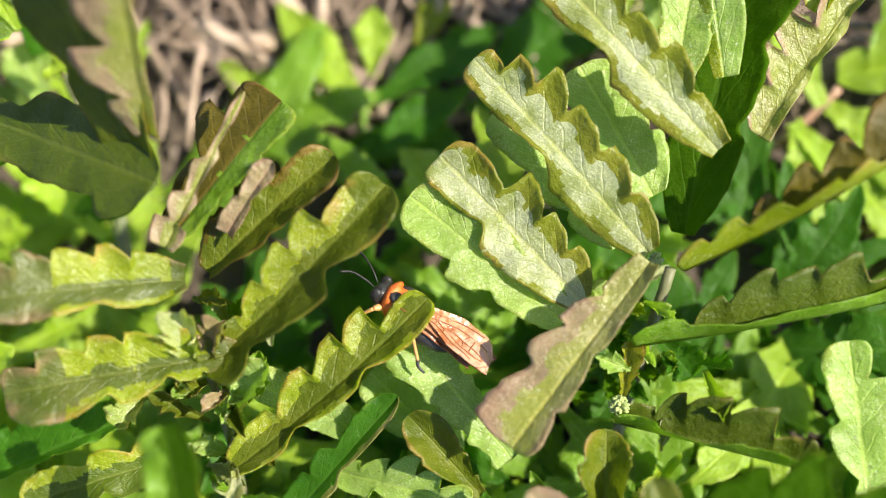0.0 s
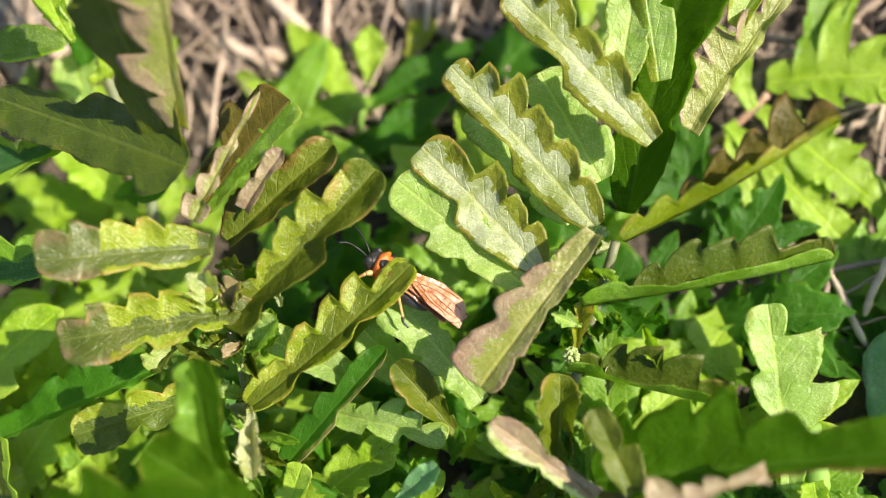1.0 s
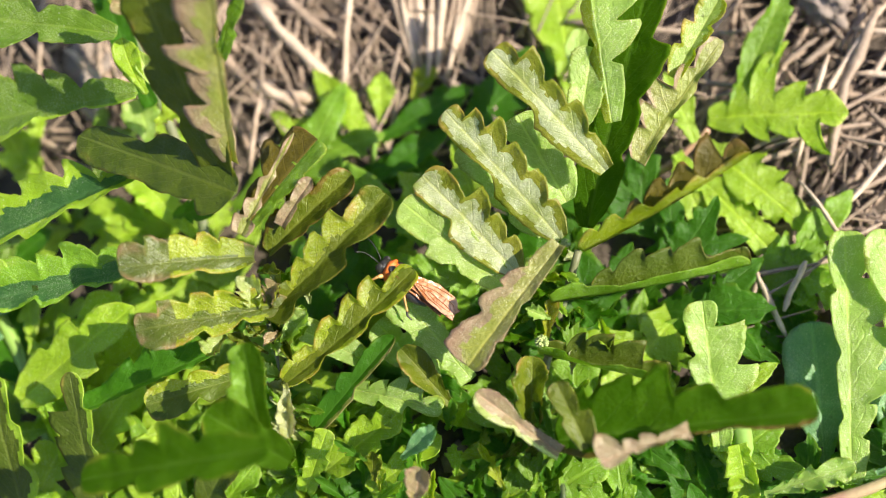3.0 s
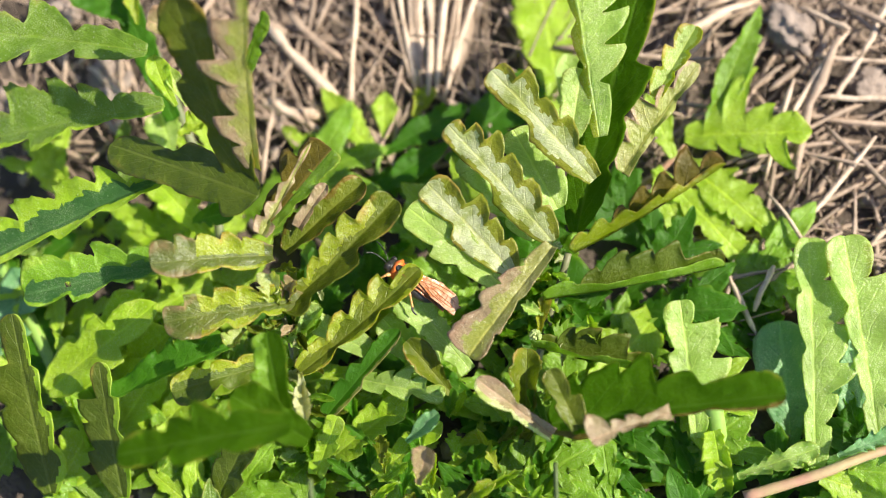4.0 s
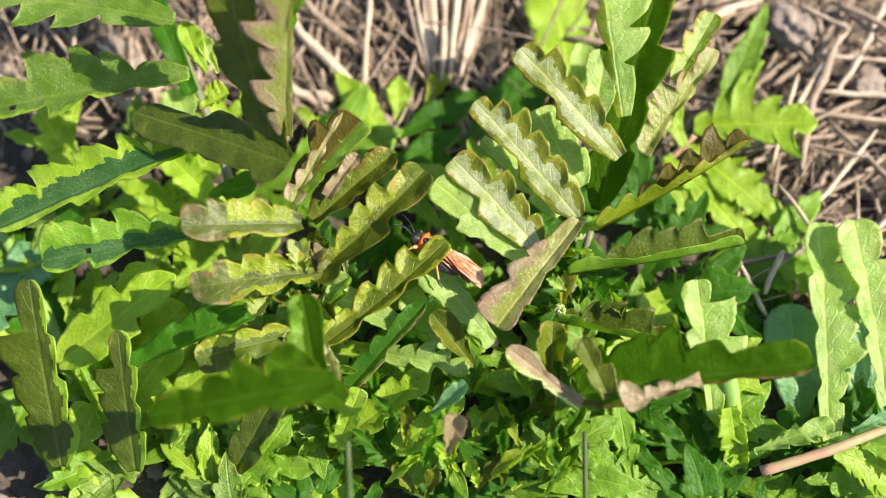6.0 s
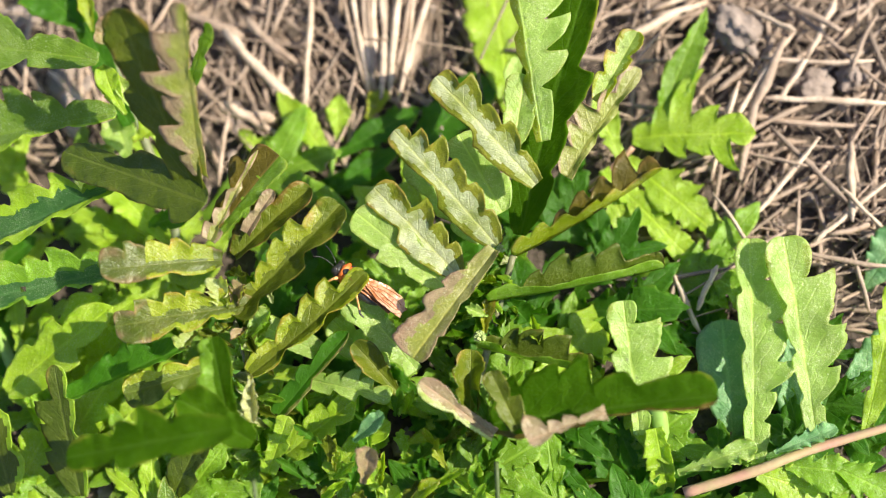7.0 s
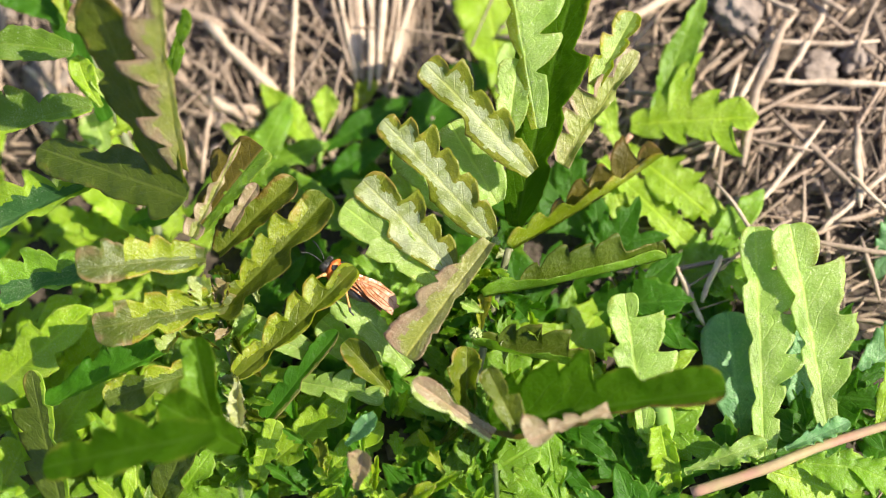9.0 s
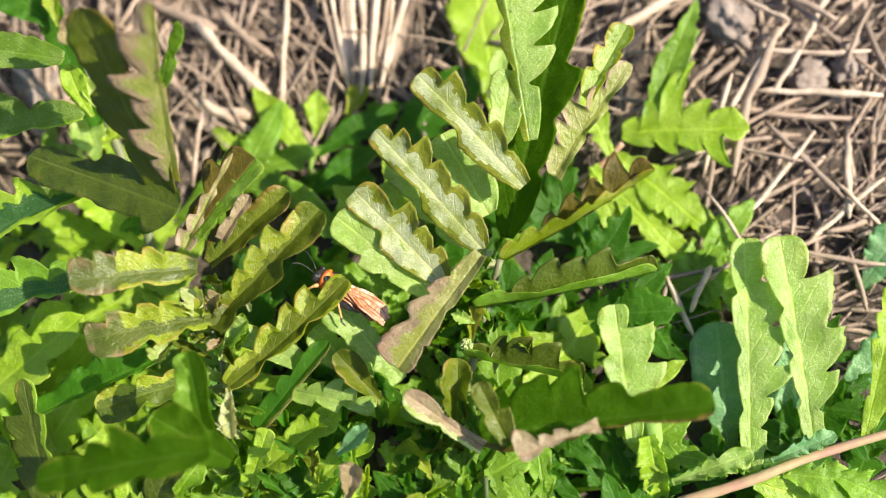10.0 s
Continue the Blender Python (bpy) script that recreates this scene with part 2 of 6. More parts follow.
def blade_mesh(bm, base, tip, bow, wide, rise, arch, teeth, bite, foot, widest, blunt, seed, thick=0.13, ripple=0.3, pucker=0.3, hook=0.5, nu=56, nv=5, sharp=False):
    """One blade: a trough about a bent midrib. wide and rise: reach and lift of the left and right margins, in mm."""
    rng = random.Random(seed)
    base, tip = Vector(base), Vector(tip)
    along = tip - base
    length = along.length
    flat = Vector((-along.y, along.x, 0))
    flat = flat.normalized() if flat.length > 1e-6 else Vector((1, 0, 0))
    control = (base + tip) / 2 + flat * (bow * length) + Vector((0, 0, arch * length))
    lag = [rng.uniform(0, 1), rng.uniform(0, 1)]
    shift = Vector((rng.uniform(0, 90), rng.uniform(0, 90), rng.uniform(0, 90)))
    skew = [[rng.uniform(0.35, 1.35) for _ in range(teeth + 2)] for _ in range(2)]
    uv_layer = bm.loops.layers.uv.verify()
    top, low = [], []
    for i in range(nu + 1):
        u = i / nu
        p = bezier(base, control, tip, u)
        q = bezier(base, control, tip, min(1, u + 0.01)) - bezier(base, control, tip, max(0, u - 0.01))
        side = Vector((-q.y, q.x, 0))
        side = side.normalized() if side.length > 1e-6 else flat
        w = outline(u, foot, widest, blunt)
        calm = 1.0 if sharp else 1 - 0.8 * min(1.0, max(0.0, (u - 0.66) / 0.2))  # the tip is entire
        up_row, low_row = [], []
        for j in range(-nv, nv + 1):
            k = 0 if j <= 0 else 1  # right side: j below 0 is the left margin
            s = abs(j) / nv
            f = max(0.0, u * teeth + lag[k] + 0.3 * math.sin(u * 8 + lag[k] * 30))
            cell = max(0, min(int(f), teeth + 1))
            ramp = f - int(f)
            tooth = ramp / 0.84 if ramp < 0.84 else (1 - ramp) / 0.16
            jag = 1.04 - 1.45 * bite * calm * skew[k][cell] * (1 - tooth) + 0.10 * noise.noise(Vector((f * 4.3, k * 9 + seed, 0)))
            jag -= (0.16 if sharp else 0.07) * calm * (1 - (f * 2.6 + 0.4 * skew[k][cell]) % 1.0)
            reach = w * wide[k] * (1 + (max(0.12, jag) - 1) * s**1.5)
            sign = 1 if j <= 0 else -1
            wave = ripple * math.sin(f * 2 * math.pi * 0.9 + seed) * s * s * w
            curl = 0.75 + 0.7 * noise.noise(Vector((u * 2.6, 7 * k + seed, 3)))
            lift = 1.8 * rise[k] * (s**1.4) * w * (0.9 + 0.2 * jag) * curl + wave
            place = p + side * (sign * reach * s) + Vector((0, 0, lift))
            place += q.normalized() * (tooth * bite * calm * hook * wide[k] * w * s * s)
            place.z += pucker * (0.3 + s) * (noise.noise(place * 0.55 + shift) + 0.5 * noise.noise(place * 1.3 + shift))
            t = thick * (1.15 - s) * (0.35 + 0.65 * w)
            up_row.append(bm.verts.new(place * MM))
            low_row.append(bm.verts.new((place - Vector((0, 0, t + 0.03))) * MM))
        top.append(up_row)
        low.append(low_row)
    count = 2 * nv
    for i in range(nu):
        for j in range(count):
            corners = ((i, j), (i, j + 1), (i + 1, j + 1), (i + 1, j))
            for rows, order, slot in ((top, corners, 0), (low, corners[::-1], 1)):
                face = bm.faces.new([rows[a][b] for a, b in order])
                face.material_index = slot
                for loop, (a, b) in zip(face.loops, order):
                    loop[uv_layer].uv = (a / nu, b / count)
        for j, order in ((0, 1), (count, -1)):
            quad = [top[i][j], top[i + 1][j], low[i + 1][j], low[i][j]][::order]
            face = bm.faces.new(quad)
            face.material_index = 1
            for loop in face.loops:
                loop[uv_layer].uv = (i / nu, j / count)
    for i in (0, nu):
        for j in range(count):
            quad = [top[i][j], low[i][j], low[i][j + 1], top[i][j + 1]]
            face = bm.faces.new(quad if i else quad[::-1])
            face.material_index = 1
            for loop in face.loops:
                loop[uv_layer].uv = (i / nu, j / count)


def blade(parent, base, tip, wide, rise=(0.6, 0.6), skins=(None, None), bow=0.0, arch=0.05, teeth=4, bite=0.22, foot=0.3, widest=0.6, blunt=2.4, seed=1, name="leaf", label="", fine=1.0, hook=0.5, sharp=False):
    bm = bmesh.new()
    blade_mesh(bm, base, tip, bow, wide, rise, arch, teeth, bite, foot, widest, blunt, seed, nu=int((96 if sharp else 64) * fine), nv=5 if fine > 0.7 else 3, hook=hook, sharp=sharp)
    return part(name, bm, list(skins), parent, label)


def lobe_reach(u, teeth, foot, notch, blunt):
    """Half width of a lobed blade at u, and how far that place lies towards the point of its tooth. teeth: (place, reach) of each tooth, the last one the end lobe."""
    last_u, last_r = teeth[-1]
    if u >= last_u:
        s = (u - last_u) / (1 - last_u)
        return last_r * max(0.0, 1 - s**blunt) ** (0.55 if blunt > 1.5 else 0.85), 0.75
    before, was = 0.0, foot
    for k, (place, reach) in enumerate(teeth):
        if u <= place:
            x = (u - before) / (place - before)
            low = foot if k == 0 else min(was, reach) * (1 - notch)
            drop = 0.0 if k == 0 else 0.28
            if x < drop:
                y = x / drop
                return was + (low - was) * y * y * (3 - 2 * y), 1 - y
            y = (x - drop) / (1 - drop)
            return low + (reach - low) * (1 - (1 - y) ** 2.1), y
        before, was = place, reach
    return was, 0.5


def lobed_leaf(parent, base, tip, left, right, skins, rim=None, fold=(15, 15), curl=(10, 10), bow=0.0, arch=0.04, notch=0.35, roll=0.0, ripple=0.25, foot=0.8, hook=0.5, blunt=2.5, saw_depth=0.025, saw_step=1.3, name="leaf", label="", seed=1, holes=(), nu=96, nv=7):
    """A lobed blade with a fold along its midrib. left, right: its teeth in mm; fold and curl: degrees by which each half rises from the midrib, and turns further to its margin;
    rim: the skin of the outer part of the halves, where it begins on each, and the stretch of the blade that has it;
    holes: bites through the blade, from and to along it, first and last strip across it."""
    rim = (*rim, 0.0, 1.0)[:5] if rim else None
    base, tip = Vector(base), Vector(tip)
    along = tip - base
    flat = Vector((-along.y, along.x, 0)).normalized()
    control = (base + tip) / 2 + flat * (bow * along.length) + Vector((0, 0, arch * along.length))
    shift = Vector((seed * 3.7 % 90, seed * 1.3 % 70, seed * 0.7 % 50))
    rng = random.Random(seed)
    left, right = ([(min(0.95, max(0.06, u + rng.uniform(-0.025, 0.025))), r * rng.uniform(0.84, 1.14)) for u, r in teeth] for teeth in (left, right))
    bm = bmesh.new()
    uv_layer = bm.loops.layers.uv.verify()
    top, low = [], []
    for i in range(nu + 1):
        u = 1 - (1 - i / nu) ** 1.25
        p = bezier(base, control, tip, u)
        q = (bezier(base, control, tip, min(1, u + 0.01)) - bezier(base, control, tip, max(0, u - 0.01))).normalized()
        side = Vector((-q.y, q.x, 0)).normalized()
        up = q.cross(side)
        lean = Matrix.Rotation(radians(roll), 3, q)
        side, up = lean @ side, lean @ up
        halves = []
        for k, teeth in enumerate((left, right)):
            reach, point = lobe_reach(u, teeth, foot, notch, blunt)
            saw = (u * along.length / saw_step + 0.31 * seed + 0.5 * k) % 1.0
            reach *= 1 + 0.06 * noise.noise(Vector((u * 23, seed, k * 5))) - saw_depth * (1 - saw) * min(1.0, (1 - u) * 6)
            place, row = p.copy(), []
            swell = 1 + 0.35 * noise.noise(Vector((u * 3.1, seed * 1.7, k * 4)))
            for j in range(1, nv + 1):
                s = j / nv
                angle = radians(fold[k] * swell + curl[k] * (s - 0.5 / nv) * swell)
                place = place + (side * (1 - 2 * k) * math.cos(angle) + up * math.sin(angle)) * (reach / nv)
                here = place + q * (hook * point * 0.35 * reach * s * s)
                rumple = noise.noise(here * 0.7 + shift) * 0.18 + noise.noise(here * 1.9 + shift) * 0.045
                here += up * (rumple * (0.35 + s) + ripple * s * s * (0.6 - point + 0.5 * math.sin(u * 21 + seed + k * 2)))
                row.append(here)
            halves.append(row)
        rib = p - up * 0.12 * (1 - u)
        line = halves[0][::-1] + [rib] + halves[1]
        top.append([bm.verts.new(v * MM) for v in line])
        low.append([bm.verts.new((v - up * (0.05 + 0.16 * (1 - abs(j - nv) / nv) ** 2 * (1.15 - u))) * MM) for j, v in enumerate(line)])
    count = 2 * nv
    uvs = [1 - (1 - i / nu) ** 1.25 for i in range(nu + 1)]
    for i in range(nu):
        for j in range(count):
            if any(a <= uvs[i] <= b and first <= j <= final for a, b, first, final in holes):
                continue
            s = abs(j + 0.5 - nv) / nv
            outer = rim and s >= rim[1 if j < nv else 2] + 0.3 * noise.noise(Vector((uvs[i] * 8, seed, j // nv))) and rim[3] <= uvs[i] <= rim[4]
            corners = ((i, j), (i + 1, j), (i + 1, j + 1), (i, j + 1))
            for rows, order, slot in ((top, corners[::-1], 2 if outer else 0), (low, corners, 2 if outer else 1)):
                face = bm.faces.new([rows[a][b] for a, b in order])
                face.material_index = slot
                for loop, (a, b) in zip(face.loops, order):
                    loop[uv_layer].uv = (uvs[a], b / count)
        for j, order in ((0, 1), (count, -1)):
            face = bm.faces.new([top[i][j], top[i + 1][j], low[i + 1][j], low[i][j]][::order])
            face.material_index = 2 if rim and rim[1 if j == 0 else 2] < 1 and rim[3] <= uvs[i] <= rim[4] else 1
            for loop in face.loops:
                loop[uv_layer].uv = (uvs[i], j / count)
    for i in (0, nu):
        for j in range(count):
            quad = [top[i][j], low[i][j], low[i][j + 1], top[i][j + 1]]
            face = bm.faces.new(quad if i else quad[::-1])
            face.material_index = 1
            for loop in face.loops:
                loop[uv_layer].uv = (uvs[i], j / count)
    bmesh.ops.recalc_face_normals(bm, faces=bm.faces)
    return part(name, bm, [*skins, rim[0]] if rim else list(skins), parent, label)



def tube_mesh(bm, points, radii, sides=10, rough=0.0, seed=0):
    """A tube along points (mm) with a radius at each (mm), closed at both ends."""
    rng = random.Random(seed)
    points = [Vector(p) for p in points]
    rings = []
    for i, p in enumerate(points):
        d = points[min(i + 1, len(points) - 1)] - points[max(i - 1, 0)]
        turn = d.to_track_quat("Z", "Y")
        ring = []
        for k in range(sides):
            a = 2 * math.pi * k / sides
            r = radii[i] * (1 + rng.uniform(-rough, rough))
            ring.append(bm.verts.new((p + turn @ Vector((r * math.cos(a), r * math.sin(a), 0))) * MM))
        rings.append(ring)
    for a, b in zip(rings, rings[1:]):
        for k in range(sides):
            bm.faces.new((a[k], a[(k + 1) % sides], b[(k + 1) % sides], b[k]))
    bm.faces.new(rings[0][::-1])
    bm.faces.new(rings[-1])


def curve_points(points, steps=8):
    """A smooth line through points."""
    pts = [Vector(p) for p in points]
    pts = [pts[0] * 2 - pts[1], *pts, pts[-1] * 2 - pts[-2]]
    out = []
    for a, b, c, d in zip(pts, pts[1:], pts[2:], pts[3:]):
        for i in range(steps):
            u = i / steps
            out.append(0.5 * (2 * b + (c - a) * u + (2 * a - 5 * b + 4 * c - d) * u * u + (3 * b - a - 3 * c + d) * u**3))
    return out + [pts[-2]]


def stem(parent, points, r0, r1, material, name="stem", seed=0):
    pts = curve_points(points)
    bm = bmesh.new()
    tube_mesh(bm, pts, [r0 + (r1 - r0) * i / (len(pts) - 1) for i in range(len(pts))], 10, 0.06, seed)
    return part(name, bm, material, parent)


def ball_mesh(bm, centre, radii, turn=None, rings=10, sides=14, dent=0.0, seed=0):
    """An egg-shaped body (mm) with an uneven skin."""
    rng = random.Random(seed)
    shift = Vector((rng.uniform(0, 50), rng.uniform(0, 50), rng.uniform(0, 50)))
    m = Matrix.Translation(centre) @ (turn or Matrix())
    grid = []
    for i in range(rings + 1):
        a = math.pi * i / rings
        row = []
        for k in range(1 if i in (0, rings) else sides):
            b = 2 * math.pi * k / sides
            d = Vector((math.sin(a) * math.cos(b), math.sin(a) * math.sin(b), math.cos(a)))
            r = 1 + dent * (noise.noise(d * 1.7 + shift) + 0.45 * noise.noise(d * 4.5 + shift) + 0.2 * noise.noise(d * 10 + shift))
            row.append(bm.verts.new((m @ Vector((d.x * radii[0] * r, d.y * radii[1] * r, d.z * radii[2] * r))) * MM))
        grid.append(row)
    for a, b in zip(grid, grid[1:]):
        for k in range(sides):
            ka, kb = (k % len(a), (k + 1) % len(a)), (k % len(b), (k + 1) % len(b))
            ring = [a[ka[0]], b[kb[0]], b[kb[1]], a[ka[1]]]
            seen = []
            for vert in ring:
                if vert not in seen:
                    seen.append(vert)
            bm.faces.new(seen)


# ---- ground ----
def ground_height(x, y):
    """Height of the soil at x, y, all in mm."""
    p = Vector((x, y, 0))
    return 1.6 * noise.noise(p / 22) + 0.9 * noise.noise(p / 7) + 0.4 * noise.noise(p / 2.6) - 2.0


def build_ground():
    bm = bmesh.new()
    steps = [-110 + 2.0 * i for i in range(121)]
    far = [-30000, -4000, -800, -250]
    xs = far + steps + [-f for f in far[::-1]]
    rows = []
    for y in xs:
        rows.append([bm.verts.new((x * MM, y * MM, (ground_height(x, y) if abs(x) < 140 and abs(y) < 140 else -2.0) * MM)) for x in xs])
    for a, b in zip(rows, rows[1:]):
        for k in range(len(xs) - 1):
            bm.faces.new((a[k], a[k + 1], b[k + 1], b[k]))
    ob = part("ground", bm, SOIL)
    return tagged(ob, "bare brown crumbly soil under dry litter", "soil", kind="structure")


build_ground()


def stalk_mesh(bm, a, b, r, seed, sides=9):
    """A dry stalk from a to b (mm): bent, flattened here and there, with uneven ends."""
    rng = random.Random(seed)
    a, b = Vector(a), Vector(b)
    d = b - a
    off = Vector((-d.y, d.x, 0)) * rng.uniform(-0.08, 0.08)
    pts = [bezier(a, (a + b) / 2 + off, b, i / 6) for i in range(7)]
    pts = [p + Vector((rng.uniform(-1, 1), rng.uniform(-1, 1), rng.uniform(-1, 1))) * r * 0.3 for p in pts]
    tube_mesh(bm, pts, [r * rng.uniform(0.7, 1.15) * (0.5 if i in (0, 6) else 1) for i in range(7)], sides, 0.22, seed)


def stalk(a, b, r, seed, material):
    bm = bmesh.new()
    stalk_mesh(bm, a, b, r, seed)
    label = "thick pale dry stalk in the litter" if r > 0.8 else "thin beige dry straw stalk on the soil"
    return tagged(part("straw_stalk", bm, material), label, "straw", "straw stalks")


def clod(at, r, seed):
    bm = bmesh.new()
    ball_mesh(bm, at, (r * 1.1, r * 0.8, r * 0.55), Matrix.Rotation(seed, 4, "Z"), 26, 34, 0.55, seed)
    return tagged(part("soil_clod", bm, CLOD), "rough grey-brown clod of earth among straw", "clod", "clods")


def bud(at, r, seed):
    """A woolly bud of overlapping tiny scales."""
    bm = bmesh.new()
    rng = random.Random(seed)
    for k in range(44):
        d = Vector((rng.gauss(0, 1), rng.gauss(0, 1), abs(rng.gauss(0, 1)))).normalized()
        ball_mesh(bm, Vector(at) + d * r * 0.7, (r * 0.22, r * 0.22, r * 0.42), d.to_track_quat("Z", "Y").to_matrix().to_4x4(), 6, 8, 0.3, k)
    return bm


# ---- bronze-tinged young plant ----

plant = thing("bronze_tinged_plant", "young weed with olive leaves and bronze wavy margins", "plant", (-19.3, -16.2, -1.0))
stem(plant, [(-19.0, -22.9, -1.0), (-19.1, -15.8, 5.0), (-19.9, -10.5, 9.0), (-20.0, -8.8, 12.0)], 0.37, 0.24, STEM, name="stem", seed=2)
leaf = lobed_leaf(plant, (-23.0, 2.0, 18.0), (-27.5, 15.4, 34.0), [(0.30, 2.18), (0.60, 3.22), (0.85, 2.70)], [(0.30, 2.60), (0.60, 3.90), (0.85, 3.12)], (OLIVE, OLIVE), fold=(0, 8), curl=(10, 10), arch=0.0, notch=0.22, roll=-26, seed=701)
lobed_leaf(leaf, (-22.1, 3.9, 21.0), (-20.0, 13.6, 38.0), [(0.10, 1.78), (0.29, 3.27), (0.45, 2.58), (0.56, 4.16), (0.80, 2.97), (0.93, 1.59)], [(0.50, 0.50), (0.90, 0.40)], (FADED, YELLOW), rim=(TAN, 0.5, 9), fold=(20, 10), curl=(-8, 0), bow=0.02, arch=-0.01, notch=0.5, name="lobe", label="faded tan wavy margin", seed=702)
lobed_leaf(leaf, (-23.2, 12.5, 24.0), (-20.2, 16.0, 30.0), [(0.40, 0.41), (0.80, 0.31)], [(0.40, 1.14), (0.75, 1.04)], (FRESH, DEEP), fold=(10, -20), curl=(10, 10), name="lobe", seed=703)
blade(leaf, (-26.6, 14.9, 26.0), (-31.9, 16.2, 28.0), (1.80, 1.38), (1, 1), (TAN, YELLOW), teeth=2, name="lobe", seed=15)
leaf = lobed_leaf(plant, (-21.6, 1.2, 20.5), (-38.6, 8.2, 16.8), [(0.10, 3.32), (0.42, 2.66), (0.80, 2.21)], [(0.15, 2.21), (0.50, 2.99), (0.84, 1.77)], (OLIVE_SHADED, OLIVE_SHADED), fold=(-4, 4), curl=(-6, 10), arch=0.03, notch=0.14, seed=704)
leaf = lobed_leaf(plant, (-21.4, -1.3, 17.6), (-15.0, 7.0, 18.5), [(0.35, 2.98), (0.70, 4.69), (0.90, 2.88)], [(0.25, 1.28), (0.60, 2.13), (0.86, 1.92)], (FRESH, OLIVE), rim=(BROWN, 0, 9), fold=(4, 2), curl=(6, 8), notch=0.2, roll=-20, seed=705)
lobed_leaf(leaf, (-21.4, -2.2, 18.6), (-16.8, 6.8, 20.6), [(0.12, 1.37), (0.30, 1.05), (0.50, 0.84), (0.80, 0.37)], [(0.12, 1.16), (0.30, 0.63), (0.60, 0.42), (0.85, 0.26)], (FADED, YELLOW), rim=(TAN, 0.4, 0.5), fold=(20, 20), curl=(10, 10), arch=0, notch=0.55, name="lobe", label="tan toothed margin", seed=706)
leaf = lobed_leaf(plant, (-19.5, -3.0, 15.6), (-11.7, 3.7, 18.0), [(0.30, 2.34), (0.56, 2.66), (0.84, 1.91)], [(0.30, 2.45), (0.80, 2.45)], (OLIVE, BROWN), rim=(BROWN, 0.7, 0.8), fold=(16, 34), curl=(16, 24), bow=0.02, notch=0.2, seed=707)
lobed_leaf(leaf, (-18.1, -1.0, 17.4), (-15.1, 2.9, 19.2), [(0.40, 0.84), (0.75, 0.95)], [(0.40, 0.63), (0.75, 0.63)], (TAN, BROWN), fold=(30, 20), curl=(10, 10), notch=0.5, name="lobe", label="tan curled margin", seed=708)
# YELLOW rims of these five leaves put sunlight on raised margins into the colour
leaf = lobed_leaf(plant, (-19.5, -8.4, 14.6), (-8.6, 2.0, 17.8), [(0.20, 1.37), (0.36, 2.32), (0.52, 2.43), (0.70, 2.96), (0.88, 1.90)], [(0.12, 3.38), (0.50, 3.91), (0.85, 2.96)], (OLIVE, OLIVE), rim=(YELLOW, 0.22, 9, 0.2, 0.86), fold=(26, 30), curl=(20, 26), bow=-0.05, notch=0.4, ripple=0.5, seed=709)
leaf = lobed_leaf(plant, (-18.1, -14.4, 11.6), (-6.2, -4.1, 14.4), [(0.22, 1.82), (0.42, 2.57), (0.60, 3.11), (0.75, 2.89), (0.90, 1.39)], [(0.20, 1.18), (0.55, 1.28), (0.87, 1.50)], (OLIVE, OLIVE), rim=(YELLOW, 0.5, 0.7), fold=(8, 10), curl=(34, 20), bow=-0.05, notch=0.45, roll=-10, ripple=0.5, seed=710)
leaf = lobed_leaf(plant, (-20.5, -3.7, 17.0), (-31.2, -6.1, 21.5), [(0.30, 1.58), (0.75, 1.90)], [(0.20, 2.11), (0.38, 2.53), (0.55, 2.85), (0.78, 3.17), (0.92, 2.11)], (WAXED, OLIVE), rim=(YELLOW, 0.7, 0.1, 0.06, 0.62), fold=(5, 16), curl=(8, 16), notch=0.3, ripple=0.4, seed=711)
leaf = lobed_leaf(plant, (-17.5, -7.8, 15.0), (-30.6, -10.8, 17.5), [(0.25, 1.18), (0.50, 2.03), (0.80, 2.67)], [(0.25, 2.35), (0.44, 2.46), (0.60, 2.78), (0.78, 2.78), (0.92, 1.71)], (WAXED, OLIVE), rim=(YELLOW, 0.55, 0.2, 0.12, 0.72), fold=(8, 18), curl=(8, 20), notch=0.32, ripple=0.4, seed=712)
leaf = lobed_leaf(plant, (-21.5, -13.6, 11.6), (-30.2, -17.0, 14.0), [(0.40, 1.54), (0.80, 2.09)], [(0.25, 1.54), (0.50, 1.98), (0.80, 1.76)], (OLIVE_SHADED, SILVER), rim=(YELLOW, 9, 0.4), fold=(4, 20), curl=(8, 26), ripple=0.5, seed=713)
leaf = blade(plant, (-20.1, -9.2, 14.0), (-20.6, -5.8, 17.5), (1.32, 1.32), (1.2, 1.2), (SILVER, YELLOW), teeth=4, bite=0.5, seed=36)
leaf = blade(plant, (-19.6, -8.6, 14.0), (-18.2, -6.2, 17.0), (0.99, 0.99), (1, 1), (TAN, YELLOW), teeth=3, bite=0.5, seed=37)
leaf = blade(plant, (-18.6, -11.1, 12.0), (-15.6, -8.5, 15.0), (1.12, 1.12), (1, 1), (PALE, FRESH), teeth=3, bite=0.3, seed=38)
leaf = blade(plant, (-23.8, -10.0, 12.0), (-25.2, -12.2, 13.0), (1.01, 1.12), (1, 1), (PALE, BROWN), teeth=3, bite=0.3, seed=39)
leaf = lobed_leaf(plant, (-10.6, -11.9, 9.0), (-17.6, -8.9, 11.0), [(0.50, 1.43), (0.80, 1.21)], [(0.40, 1.65), (0.78, 1.43)], (PALE, FRESH), fold=(20, 10), curl=(10, 10), notch=0.3, seed=715)
leaf = lobed_leaf(plant, (-16.4, -18.5, 7.0), (-8.2, -9.7, 11.0), [(0.35, 1.76), (0.52, 1.76), (0.80, 1.21)], [(0.40, 1.10), (0.80, 0.99)], (DEEP, DEEP), rim=(FADED, 9, 0.6), fold=(20, 15), curl=(10, 20), notch=0.4, seed=714)
